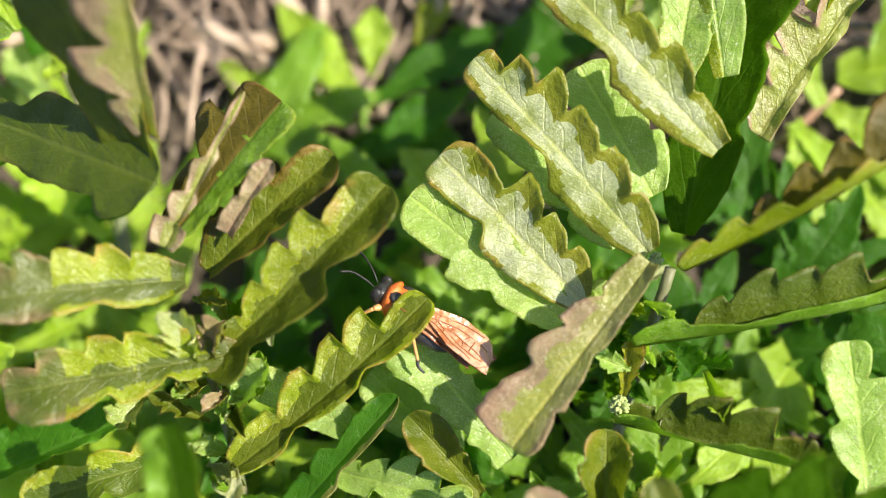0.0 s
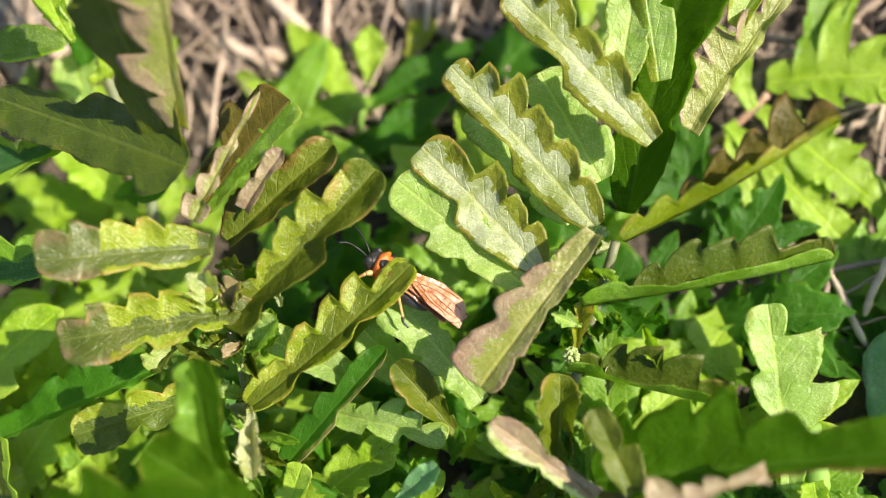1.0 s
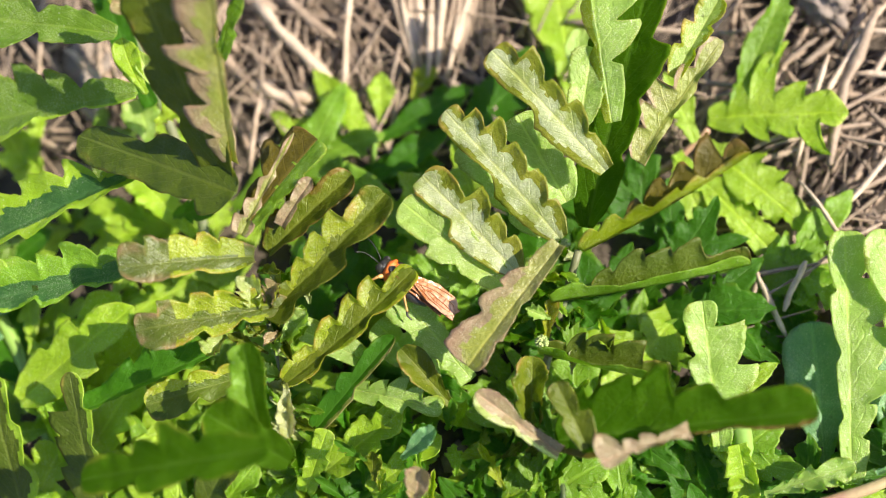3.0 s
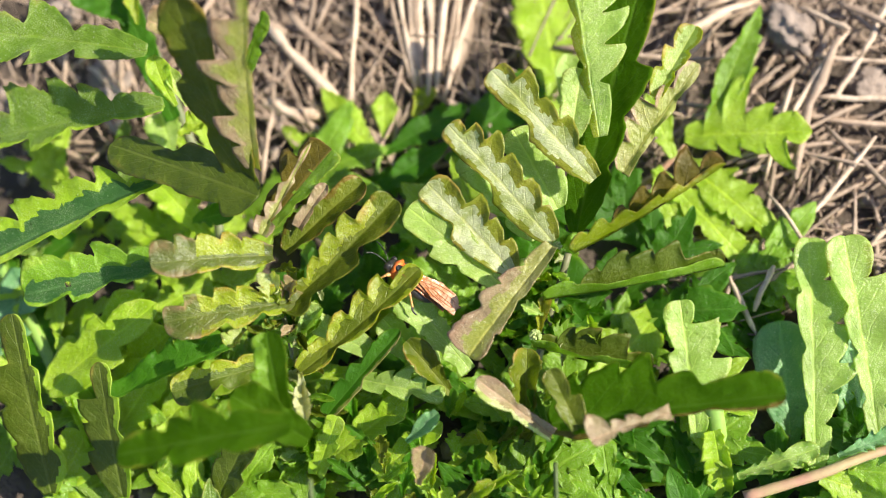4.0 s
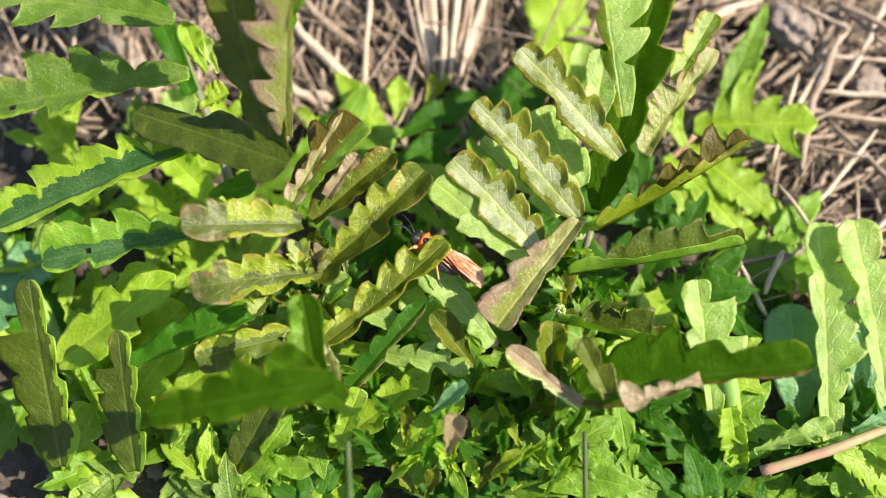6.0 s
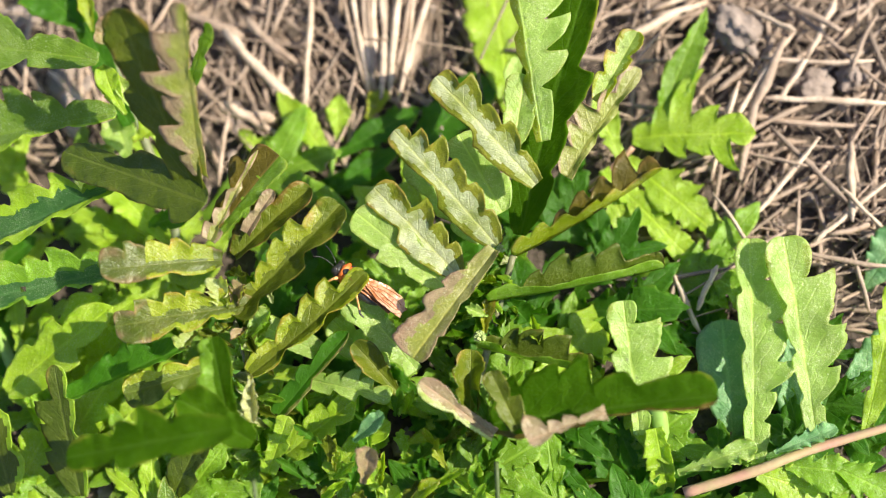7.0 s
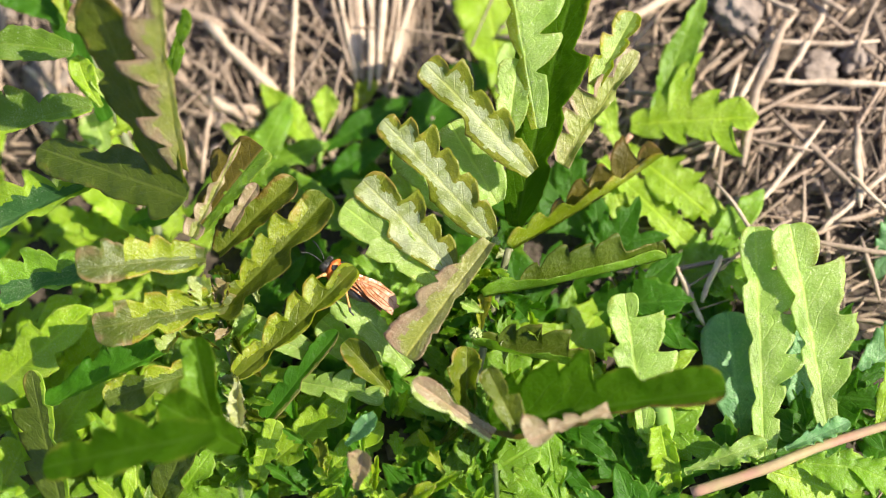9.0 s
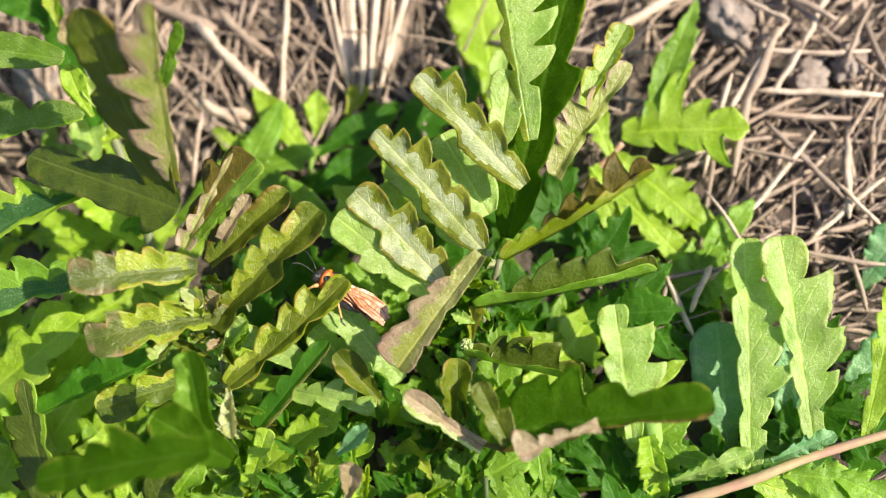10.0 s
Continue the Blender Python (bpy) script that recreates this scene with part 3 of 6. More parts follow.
leaf = lobed_leaf(plant, (-13.0, -14.0, 8.0), (-3.7, -16.2, 9.5), [(0.20, 0.99), (0.36, 1.64), (0.56, 2.19), (0.74, 2.08), (0.90, 1.20)], [(0.30, 1.31), (0.60, 1.42), (0.88, 0.99)], (PALE, LIME), fold=(14, 10), curl=(10, 10), notch=0.5, hook=1.0, saw_depth=0.06, seed=758)
leaf = blade(plant, (-2.8, -15.7, 8.0), (-7.5, -10.9, 11.5), (1.37, 1.48), (0.9, 0.9), (OLIVE, OLIVE), teeth=3, seed=44)
leaf = blade(plant, (-17.9, -14.5, 12.0), (-16.2, -19.9, 16.0), (0.87, 0.87), (0.8, 0.8), (SILVER, TAN), teeth=3, seed=45)
leaf = blade(plant, (-18.7, -9.8, 12.7), (-18.2, -7.6, 14.7), (0.65, 0.49), (0.8, 0.8), (OLIVE, OLIVE), teeth=3, bite=0.4, fine=0.7, blunt=1.5, sharp=True, seed=46)
leaf = blade(plant, (-21.4, -7.2, 11.3), (-18.4, -6.9, 13.3), (0.65, 0.69), (0.8, 0.8), (SILVER, OLIVE), teeth=3, bite=0.4, fine=0.7, blunt=1.5, sharp=True, seed=47)
leaf = blade(plant, (-18.5, -10.1, 12.0), (-16.9, -12.7, 14.0), (0.56, 0.61), (0.8, 0.8), (OLIVE, OLIVE), teeth=3, bite=0.4, fine=0.7, blunt=1.5, sharp=True, seed=48)
leaf = blade(plant, (-18.3, -7.2, 10.1), (-18.7, -5.0, 12.1), (0.83, 0.76), (0.8, 0.8), (OLIVE, YELLOW), teeth=3, bite=0.4, fine=0.7, blunt=1.5, sharp=True, seed=49)
leaf = blade(plant, (-16.5, -6.6, 10.7), (-16.6, -5.1, 12.7), (0.51, 0.78), (0.8, 0.8), (SILVER, OLIVE), teeth=3, bite=0.4, fine=0.7, blunt=1.5, sharp=True, seed=50)
leaf = blade(plant, (-19.1, -6.3, 10.6), (-18.2, -3.9, 12.6), (0.69, 0.58), (0.8, 0.8), (GRASSY, LIME), teeth=3, bite=0.4, fine=0.7, blunt=1.5, sharp=True, seed=51)
leaf = blade(plant, (-21.2, -4.1, 13.1), (-18.1, -4.8, 15.1), (0.83, 0.55), (0.8, 0.8), (OLIVE, YELLOW), teeth=3, bite=0.4, fine=0.7, blunt=1.5, sharp=True, seed=52)
leaf = blade(plant, (-20.1, -10.4, 11.4), (-17.4, -10.3, 13.4), (0.83, 0.62), (0.8, 0.8), (PALE, FRESH), teeth=3, bite=0.4, fine=0.7, blunt=1.5, sharp=True, seed=53)
leaf = blade(plant, (-17.8, -10.2, 10.4), (-16.1, -9.1, 12.4), (0.84, 0.57), (0.8, 0.8), (FRESH, LIME), teeth=3, bite=0.4, fine=0.7, blunt=1.5, sharp=True, seed=54)
leaf = blade(plant, (-20.5, -10.0, 11.5), (-21.9, -9.9, 13.5), (0.67, 0.65), (0.8, 0.8), (PALE, FRESH), teeth=3, bite=0.4, fine=0.7, blunt=1.5, sharp=True, seed=55)
leaf = blade(plant, (-18.5, -7.0, 11.4), (-17.5, -5.7, 13.4), (0.71, 0.73), (0.8, 0.8), (PALE, FRESH), teeth=3, bite=0.4, fine=0.7, blunt=1.5, sharp=True, seed=56)
leaf = blade(plant, (-19.7, -6.5, 11.0), (-17.4, -6.1, 13.0), (0.78, 0.71), (0.8, 0.8), (TAN, YELLOW), teeth=3, bite=0.4, fine=0.7, blunt=1.5, sharp=True, seed=57)
leaf = blade(plant, (-22.7, -8.6, 13.5), (-24.3, -7.3, 15.5), (0.70, 0.59), (0.8, 0.8), (GRASSY, LIME), teeth=3, bite=0.4, fine=0.7, blunt=1.5, sharp=True, seed=58)
leaf = blade(plant, (-16.3, -8.6, 11.7), (-16.5, -7.4, 13.7), (0.62, 0.46), (0.8, 0.8), (FRESH, LIME), teeth=3, bite=0.4, fine=0.7, blunt=1.5, sharp=True, seed=59)
leaf = blade(plant, (-20.1, -8.8, 12.1), (-20.8, -7.6, 14.1), (0.65, 0.66), (0.8, 0.8), (FRESH, LIME), teeth=3, bite=0.4, fine=0.7, blunt=1.5, sharp=True, seed=60)
leaf = blade(plant, (-19.1, -7.3, 12.8), (-17.5, -8.9, 14.8), (0.66, 0.56), (0.8, 0.8), (GRASSY, LIME), teeth=3, bite=0.4, fine=0.7, blunt=1.5, sharp=True, seed=61)
leaf = blade(plant, (-19.1, -5.6, 12.2), (-19.2, -4.4, 14.2), (0.51, 0.84), (0.8, 0.8), (SILVER, OLIVE), teeth=3, bite=0.4, fine=0.7, blunt=1.5, sharp=True, seed=62)
leaf = blade(plant, (-20.2, -8.9, 11.0), (-21.3, -10.4, 13.0), (0.74, 0.83), (0.8, 0.8), (OLIVE, YELLOW), teeth=3, bite=0.4, fine=0.7, blunt=1.5, sharp=True, seed=63)
leaf = blade(plant, (-20.4, -6.9, 12.8), (-18.4, -8.5, 14.8), (0.58, 0.46), (0.8, 0.8), (PALE, FRESH), teeth=3, bite=0.4, fine=0.7, blunt=1.5, sharp=True, seed=64)
leaf = blade(plant, (-18.8, -7.8, 13.9), (-18.2, -5.9, 15.9), (0.74, 0.49), (0.8, 0.8), (TAN, YELLOW), teeth=3, bite=0.4, fine=0.7, blunt=1.5, sharp=True, seed=65)
leaf = blade(plant, (-21.4, -7.8, 11.9), (-18.8, -7.5, 13.9), (0.49, 0.76), (0.8, 0.8), (OLIVE, OLIVE), teeth=3, bite=0.4, fine=0.7, blunt=1.5, sharp=True, seed=66)
leaf = blade(plant, (-17.9, -9.3, 12.1), (-19.8, -11.4, 14.1), (0.52, 0.58), (0.8, 0.8), (TAN, YELLOW), teeth=3, bite=0.4, fine=0.7, blunt=1.5, sharp=True, seed=67)
leaf = blade(plant, (-19.0, -9.0, 11.4), (-16.2, -7.9, 13.4), (0.93, 0.90), (0.8, 0.8), (PALE, FRESH), teeth=3, bite=0.4, fine=0.7, blunt=1.5, sharp=True, seed=68)
leaf = blade(plant, (-20.6, -9.9, 9.2), (-17.3, -11.8, 11.2), (0.73, 1.01), (0.8, 0.8), (PALE, FRESH), teeth=3, bite=0.4, fine=0.7, blunt=1.5, sharp=True, seed=69)
leaf = blade(plant, (-20.0, -11.5, 11.2), (-23.5, -10.0, 13.2), (0.95, 0.58), (0.8, 0.8), (OLIVE, OLIVE), teeth=3, bite=0.4, fine=0.7, blunt=1.5, sharp=True, seed=70)
leaf = blade(plant, (-19.3, -11.9, 8.0), (-15.9, -14.1, 10.0), (0.90, 0.59), (0.8, 0.8), (OLIVE, OLIVE), teeth=3, bite=0.4, fine=0.7, blunt=1.5, sharp=True, seed=71)
leaf = blade(plant, (-20.6, -12.5, 9.8), (-22.1, -14.6, 11.8), (0.79, 0.92), (0.8, 0.8), (SILVER, OLIVE), teeth=3, bite=0.4, fine=0.7, blunt=1.5, sharp=True, seed=72)
leaf = blade(plant, (-18.3, -13.6, 8.8), (-21.3, -12.9, 10.8), (0.60, 1.01), (0.8, 0.8), (PALE, FRESH), teeth=3, bite=0.4, fine=0.7, blunt=1.5, sharp=True, seed=73)
leaf = blade(plant, (-19.3, -12.7, 9.2), (-17.9, -9.3, 11.2), (0.65, 0.88), (0.8, 0.8), (SILVER, OLIVE), teeth=3, bite=0.4, fine=0.7, blunt=1.5, sharp=True, seed=74)
leaf = blade(plant, (-20.5, -14.0, 9.3), (-17.4, -15.4, 11.3), (1.00, 0.61), (0.8, 0.8), (SILVER, OLIVE), teeth=3, bite=0.4, fine=0.7, blunt=1.5, sharp=True, seed=75)
leaf = blade(plant, (-20.6, -14.1, 8.2), (-16.8, -13.6, 10.2), (0.74, 0.99), (0.8, 0.8), (GRASSY, LIME), teeth=3, bite=0.4, fine=0.7, blunt=1.5, sharp=True, seed=76)
leaf = blade(plant, (-20.0, -13.4, 6.6), (-18.9, -16.1, 8.6), (0.90, 0.89), (0.8, 0.8), (SILVER, OLIVE), teeth=3, bite=0.4, fine=0.7, blunt=1.5, sharp=True, seed=77)
leaf = blade(plant, (-19.6, -14.7, 8.0), (-18.2, -12.7, 10.0), (0.66, 0.98), (0.8, 0.8), (SILVER, OLIVE), teeth=3, bite=0.4, fine=0.7, blunt=1.5, sharp=True, seed=78)
leaf = blade(plant, (-18.8, -15.9, 6.8), (-14.8, -16.5, 8.8), (0.64, 0.83), (0.8, 0.8), (FRESH, LIME), teeth=3, bite=0.4, fine=0.7, blunt=1.5, sharp=True, seed=79)
leaf = blade(plant, (-18.0, -16.4, 7.0), (-20.3, -14.1, 9.0), (0.69, 0.58), (0.8, 0.8), (FRESH, LIME), teeth=3, bite=0.4, fine=0.7, blunt=1.5, sharp=True, seed=80)
leaf = blade(plant, (-18.4, -16.9, 7.2), (-15.5, -18.3, 9.2), (0.66, 0.71), (0.8, 0.8), (OLIVE, YELLOW), teeth=3, bite=0.4, fine=0.7, blunt=1.5, sharp=True, seed=81)
leaf = blade(plant, (-19.9, -17.8, 4.8), (-17.7, -20.5, 6.8), (0.73, 0.73), (0.8, 0.8), (PALE, FRESH), teeth=3, bite=0.4, fine=0.7, blunt=1.5, sharp=True, seed=82)
leaf = blade(plant, (-17.8, -18.9, 4.4), (-17.1, -22.3, 6.4), (0.59, 1.05), (0.8, 0.8), (GRASSY, FRESH), teeth=3, bite=0.4, fine=0.7, blunt=1.5, sharp=True, seed=83)
leaf = blade(plant, (-18.4, -17.1, 3.7), (-19.9, -18.8, 5.7), (0.83, 0.83), (0.8, 0.8), (GRASSY, FRESH), teeth=3, bite=0.4, fine=0.7, blunt=1.5, sharp=True, seed=84)
leaf = blade(plant, (-17.9, -17.5, 5.3), (-13.8, -17.5, 7.3), (0.72, 0.64), (0.8, 0.8), (OLIVE, OLIVE), teeth=3, bite=0.4, fine=0.7, blunt=1.5, sharp=True, seed=85)
leaf = blade(plant, (-17.1, -19.0, 5.2), (-20.3, -17.3, 7.2), (0.69, 0.84), (0.8, 0.8), (SILVER, OLIVE), teeth=3, bite=0.4, fine=0.7, blunt=1.5, sharp=True, seed=86)
leaf = blade(plant, (-19.1, -19.7, 2.8), (-22.3, -17.8, 4.8), (0.88, 0.90), (0.8, 0.8), (OLIVE, YELLOW), teeth=3, bite=0.4, fine=0.7, blunt=1.5, sharp=True, seed=87)
leaf = blade(plant, (-18.3, -20.4, 4.1), (-15.6, -18.6, 6.1), (0.70, 0.78), (0.8, 0.8), (FRESH, LIME), teeth=3, bite=0.4, fine=0.7, blunt=1.5, sharp=True, seed=88)
leaf = blade(plant, (-17.2, -21.5, 2.0), (-21.1, -21.7, 4.0), (1.00, 1.05), (0.8, 0.8), (PALE, FRESH), teeth=3, bite=0.4, fine=0.7, blunt=1.5, sharp=True, seed=89)
leaf = blade(plant, (-17.8, -21.7, 2.6), (-20.8, -24.3, 4.6), (0.90, 0.93), (0.8, 0.8), (FRESH, LIME), teeth=3, bite=0.4, fine=0.7, blunt=1.5, sharp=True, seed=90)
leaf = blade(plant, (-17.1, -21.8, 2.4), (-19.6, -20.0, 4.4), (0.89, 1.05), (0.8, 0.8), (GRASSY, LIME), teeth=3, bite=0.4, fine=0.7, blunt=1.5, sharp=True, seed=91)
leaf = blade(plant, (-18.6, -22.5, 1.1), (-22.0, -21.3, 3.1), (0.64, 0.97), (0.8, 0.8), (GRASSY, FRESH), teeth=3, bite=0.4, fine=0.7, blunt=1.5, sharp=True, seed=92)
leaf = blade(plant, (-17.4, -21.5, 0.3), (-14.6, -20.9, 2.3), (0.73, 0.81), (0.8, 0.8), (GRASSY, LIME), teeth=3, bite=0.4, fine=0.7, blunt=1.5, sharp=True, seed=93)
# ---- frosted plant on which the insect sits ----

plant = thing("frosted_plant", "young weed with pale frosted lobed leaves", "plant", (2.8, -22.0, -1.0))
stem(plant, [(2.8, -24.3, -1.0), (4.2, -16.3, 2.0), (6.1, -9.7, 6.0), (8.7, -1.3, 11.0)], 0.48, 0.36, STEM, name="stem", seed=98)
leaf = lobed_leaf(plant, (9.5, 0.8, 11.5), (16.4, 27.3, 17.0), [(0.20, 2.24), (0.38, 3.58), (0.58, 4.14), (0.80, 3.13)], [(0.20, 2.46), (0.40, 3.69), (0.60, 3.92), (0.80, 2.91)], (GRASSY, GRASSY), fold=(4, 14), curl=(6, 8), bow=0.02, arch=0.03, notch=0.2, roll=-14, seed=716)
lobed_leaf(leaf, (11.1, 4.8, 16.0), (0.7, 15.4, 19.0), [(0.45, 2.34), (0.90, 1.81)], [(0.18, 1.81), (0.42, 2.34), (0.60, 2.34), (0.79, 3.08), (0.92, 1.81)], (SILVER, OLIVE), rim=(OLIVE_LIT, 0.66, 0.5), fold=(2, 6), curl=(-20, 34), notch=0.3, ripple=0.45, name="lobe", label="frosted pale lobe with olive teeth", seed=717)
lobed_leaf(leaf, (7.1, -1.1, 14.0), (-3.7, 10.7, 16.2), [(0.40, 1.93), (0.90, 1.50)], [(0.14, 2.14), (0.34, 3.21), (0.54, 2.89), (0.72, 3.53), (0.86, 2.35), (0.94, 1.39)], (SILVER, OLIVE), rim=(OLIVE_LIT, 0.66, 0.5), fold=(0, 6), curl=(-16, 36), notch=0.34, ripple=0.45, name="lobe", label="frosted pale lobe with olive teeth", seed=718)
lobed_leaf(leaf, (3.1, -3.9, 12.6), (-5.8, 5.0, 14.4), [(0.50, 2.31), (0.90, 1.82)], [(0.16, 2.36), (0.36, 2.47), (0.58, 3.11), (0.86, 2.15)], (SILVER, OLIVE), rim=(OLIVE_LIT, 0.88, 0.5), fold=(6, 8), curl=(6, 34), notch=0.34, ripple=0.4, name="lobe", label="frosted pale lobe with olive teeth", seed=719)
lobed_leaf(leaf, (2.0, -5.1, 12.2), (-7.6, 2.4, 14.2), [(0.30, 2.04), (0.55, 2.46), (0.82, 2.36)], [(0.30, 2.04), (0.60, 2.36), (0.85, 2.14)], (PALE, PALE), fold=(8, 4), curl=(8, 6), notch=0.2, name="lobe", seed=720)
lobed_leaf(leaf, (5.6, 0.1, 11.8), (-1.8, 9.0, 12.8), [(0.25, 2.08), (0.50, 2.74), (0.82, 2.52)], [(0.30, 2.41), (0.60, 2.74), (0.86, 2.19)], (PALE, LIME), fold=(10, 4), curl=(6, 6), notch=0.26, name="lobe", seed=721)
lobed_leaf(leaf, (7.6, 3.1, 12.2), (2.9, 11.1, 14.0), [(0.30, 2.19), (0.55, 2.95), (0.84, 2.30)], [(0.30, 2.41), (0.60, 2.73), (0.86, 1.97)], (PALE, LIME), fold=(10, 4), curl=(6, 6), notch=0.26, name="lobe", seed=722)
lobed_leaf(leaf, (8.8, 9.6, 15.0), (9.9, 16.8, 16.5), [(0.35, 1.86), (0.78, 2.18)], [(0.35, 1.75), (0.78, 1.86)], (PALE, PALE), fold=(10, 10), curl=(10, 10), notch=0.12, name="lobe", seed=723)
lobed_leaf(leaf, (11.7, 9.7, 15.5), (8.6, 27.8, 20.0), [(0.30, 1.42), (0.60, 1.68), (0.85, 1.55)], [(0.25, 1.68), (0.42, 4.27), (0.60, 5.30), (0.75, 4.66), (0.90, 2.33)], (PALE, LIME), rim=(YELLOW, 0.2, 9), fold=(-30, 6), curl=(-20, 8), notch=0.55, name="lobe", label="pale jagged lobe", seed=724)
lobed_leaf(leaf, (14.2, 6.9, 12.5), (21.9, 17.9, 15.5), [(0.20, 3.22), (0.32, 3.00), (0.48, 4.22), (0.70, 2.22), (0.88, 1.67)], [(0.30, 0.67), (0.60, 0.78), (0.87, 0.78)], (FADED, FRESH), rim=(TAN, 0.72, 9), fold=(18, 10), curl=(18, 5), notch=0.42, ripple=0.5, name="lobe", label="yellow-green lobe with pinkish margin", seed=725)
lobed_leaf(leaf, (17.5, 14.5, 14.5), (21.6, 21.6, 16.5), [(0.30, 1.91), (0.55, 2.36), (0.82, 1.57)], [(0.30, 1.23), (0.60, 1.68), (0.86, 1.46)], (PALE, YELLOW), rim=(YELLOW, 0.7, 0.5), fold=(18, 20), curl=(20, 30), notch=0.4, name="lobe", seed=726)
# here and in the next two, rims put sunlight on folded margins into colour
lobed_leaf(leaf, (9.1, -2.2, 14.0), (23.3, 4.7, 20.5), [(0.20, 0.62), (0.36, 2.08), (0.50, 3.01), (0.66, 3.32), (0.82, 3.43), (0.93, 1.87)], [(0.10, 2.91), (0.24, 2.39), (0.40, 2.49), (0.56, 2.08), (0.72, 1.56), (0.88, 0.93)], (BROWN, OLIVE), rim=(YELLOW, 9, 0.0), fold=(16, 108), curl=(10, 8), bow=-0.05, notch=0.45, ripple=0.4, name="lobe", label="bronze lobe with yellow toothed margin", seed=727)
leaf = lobed_leaf(plant, (6.2, -6.5, 12.0), (24.1, -3.0, 12.6), [(0.15, 1.07), (0.28, 2.36), (0.45, 3.64), (0.60, 3.75), (0.75, 3.96), (0.93, 2.36)], [(0.15, 2.36), (0.30, 1.93), (0.50, 1.39), (0.87, 1.39)], (OLIVE_SHADED, OLIVE), rim=(FRESH, 9, 0.0), fold=(26, 108), curl=(20, 10), bow=-0.03, notch=0.22, ripple=0.4, seed=728)
leaf = lobed_leaf(plant, (5.1, -10.9, 10.0), (16.7, -13.8, 11.6), [(0.16, 1.81), (0.30, 2.98), (0.48, 3.62), (0.74, 3.94), (0.91, 2.13)], [(0.20, 1.71), (0.40, 1.60), (0.60, 1.39), (0.87, 1.39)], (OLIVE_SHADED, OLIVE), rim=(FRESH, 9, 0.0), fold=(22, 104), curl=(18, 10), notch=0.28, ripple=0.4, seed=729)
leaf = lobed_leaf(plant, (7.0, -2.0, 15.5), (-1.0, -13.0, 14.2), [(0.40, 1.03), (0.70, 1.35), (0.90, 1.76)], [(0.20, 1.55), (0.40, 2.38), (0.58, 3.31), (0.90, 2.90)], (FADED, TAN), rim=(TAN, 9, 0.5, 0.28, 1.0), fold=(15, 12), curl=(10, 10), notch=0.3, roll=10, label="pinkish tan leaf curled at its margin", seed=730)
leaf = blade(plant, (4.5, -19.4, 9.0), (4.6, -11.5, 12.0), (1.80, 1.68), (1.2, 1.2), (OLIVE, YELLOW), teeth=3, seed=122)
leaf = blade(plant, (3.8, -5.8, 10.0), (5.1, -2.7, 12.0), (1.26, 1.38), (1, 1), (PALE, YELLOW), teeth=3, bite=0.4, seed=123)
leaf = blade(plant, (5.8, -9.1, 9.0), (6.3, -6.0, 11.0), (0.92, 0.92), (0.8, 0.8), (YELLOW, TAN), teeth=3, bite=0.4, seed=124)
leaf = blade(plant, (8.3, -5.3, 8.0), (10.3, -7.7, 8.0), (1.52, 1.52), (0.8, 0.8), (DEEP, DEEP), teeth=3, seed=125)
leaf = lobed_leaf(plant, (7.1, -20.3, 13.5), (-0.1, -15.6, 16.3), [(0.40, 1.01), (0.75, 1.32)], [(0.40, 0.71), (0.75, 1.12)], (TAN, TAN), rim=(SILVER, 0.55, 9), fold=(20, 20), curl=(10, 10), notch=0.3, seed=731)
leaf = blade(plant, (5.2, -3.8, 9.5), (7.1, -4.3, 11.5), (0.72, 0.54), (0.8, 0.8), (YELLOW, LIME), teeth=3, bite=0.4, fine=0.7, blunt=1.5, sharp=True, seed=127)
leaf = blade(plant, (4.1, -8.8, 6.3), (1.6, -9.3, 8.3), (0.76, 0.52), (0.8, 0.8), (GRASSY, LIME), teeth=3, bite=0.4, fine=0.7, blunt=1.5, sharp=True, seed=128)
leaf = blade(plant, (8.9, -3.9, 6.0), (6.4, -3.6, 8.0), (0.65, 0.57), (0.8, 0.8), (FRESH, LIME), teeth=3, bite=0.4, fine=0.7, blunt=1.5, sharp=True, seed=129)
leaf = blade(plant, (10.7, -7.6, 10.2), (11.5, -11.0, 12.2), (0.71, 0.90), (0.8, 0.8), (LIME, LIME), teeth=3, bite=0.4, fine=0.7, blunt=1.5, sharp=True, seed=130)
leaf = blade(plant, (7.9, -7.8, 6.3), (9.2, -6.2, 8.3), (0.81, 0.58), (0.8, 0.8), (GRASSY, LIME), teeth=3, bite=0.4, fine=0.7, blunt=1.5, sharp=True, seed=131)
leaf = blade(plant, (7.6, -9.1, 6.0), (6.0, -8.0, 8.0), (0.82, 0.55), (0.8, 0.8), (DEEP, DEEP), teeth=3, bite=0.4, fine=0.7, blunt=1.5, sharp=True, seed=132)
leaf = blade(plant, (4.7, -6.8, 6.1), (5.6, -10.0, 8.1), (0.85, 0.78), (0.8, 0.8), (GRASSY, LIME), teeth=3, bite=0.4, fine=0.7, blunt=1.5, sharp=True, seed=133)
leaf = blade(plant, (5.7, -2.9, 7.3), (4.7, -1.0, 9.3), (0.79, 0.91), (0.8, 0.8), (FRESH, LIME), teeth=3, bite=0.4, fine=0.7, blunt=1.5, sharp=True, seed=134)
leaf = blade(plant, (8.3, -13.6, 6.5), (6.3, -16.2, 8.5), (0.60, 0.80), (0.8, 0.8), (YELLOW, LIME), teeth=3, bite=0.4, fine=0.7, blunt=1.5, sharp=True, seed=135)
leaf = blade(plant, (6.8, -5.0, 6.1), (7.5, -8.4, 8.1), (0.82, 0.87), (0.8, 0.8), (GRASSY, LIME), teeth=3, bite=0.4, fine=0.7, blunt=1.5, sharp=True, seed=136)
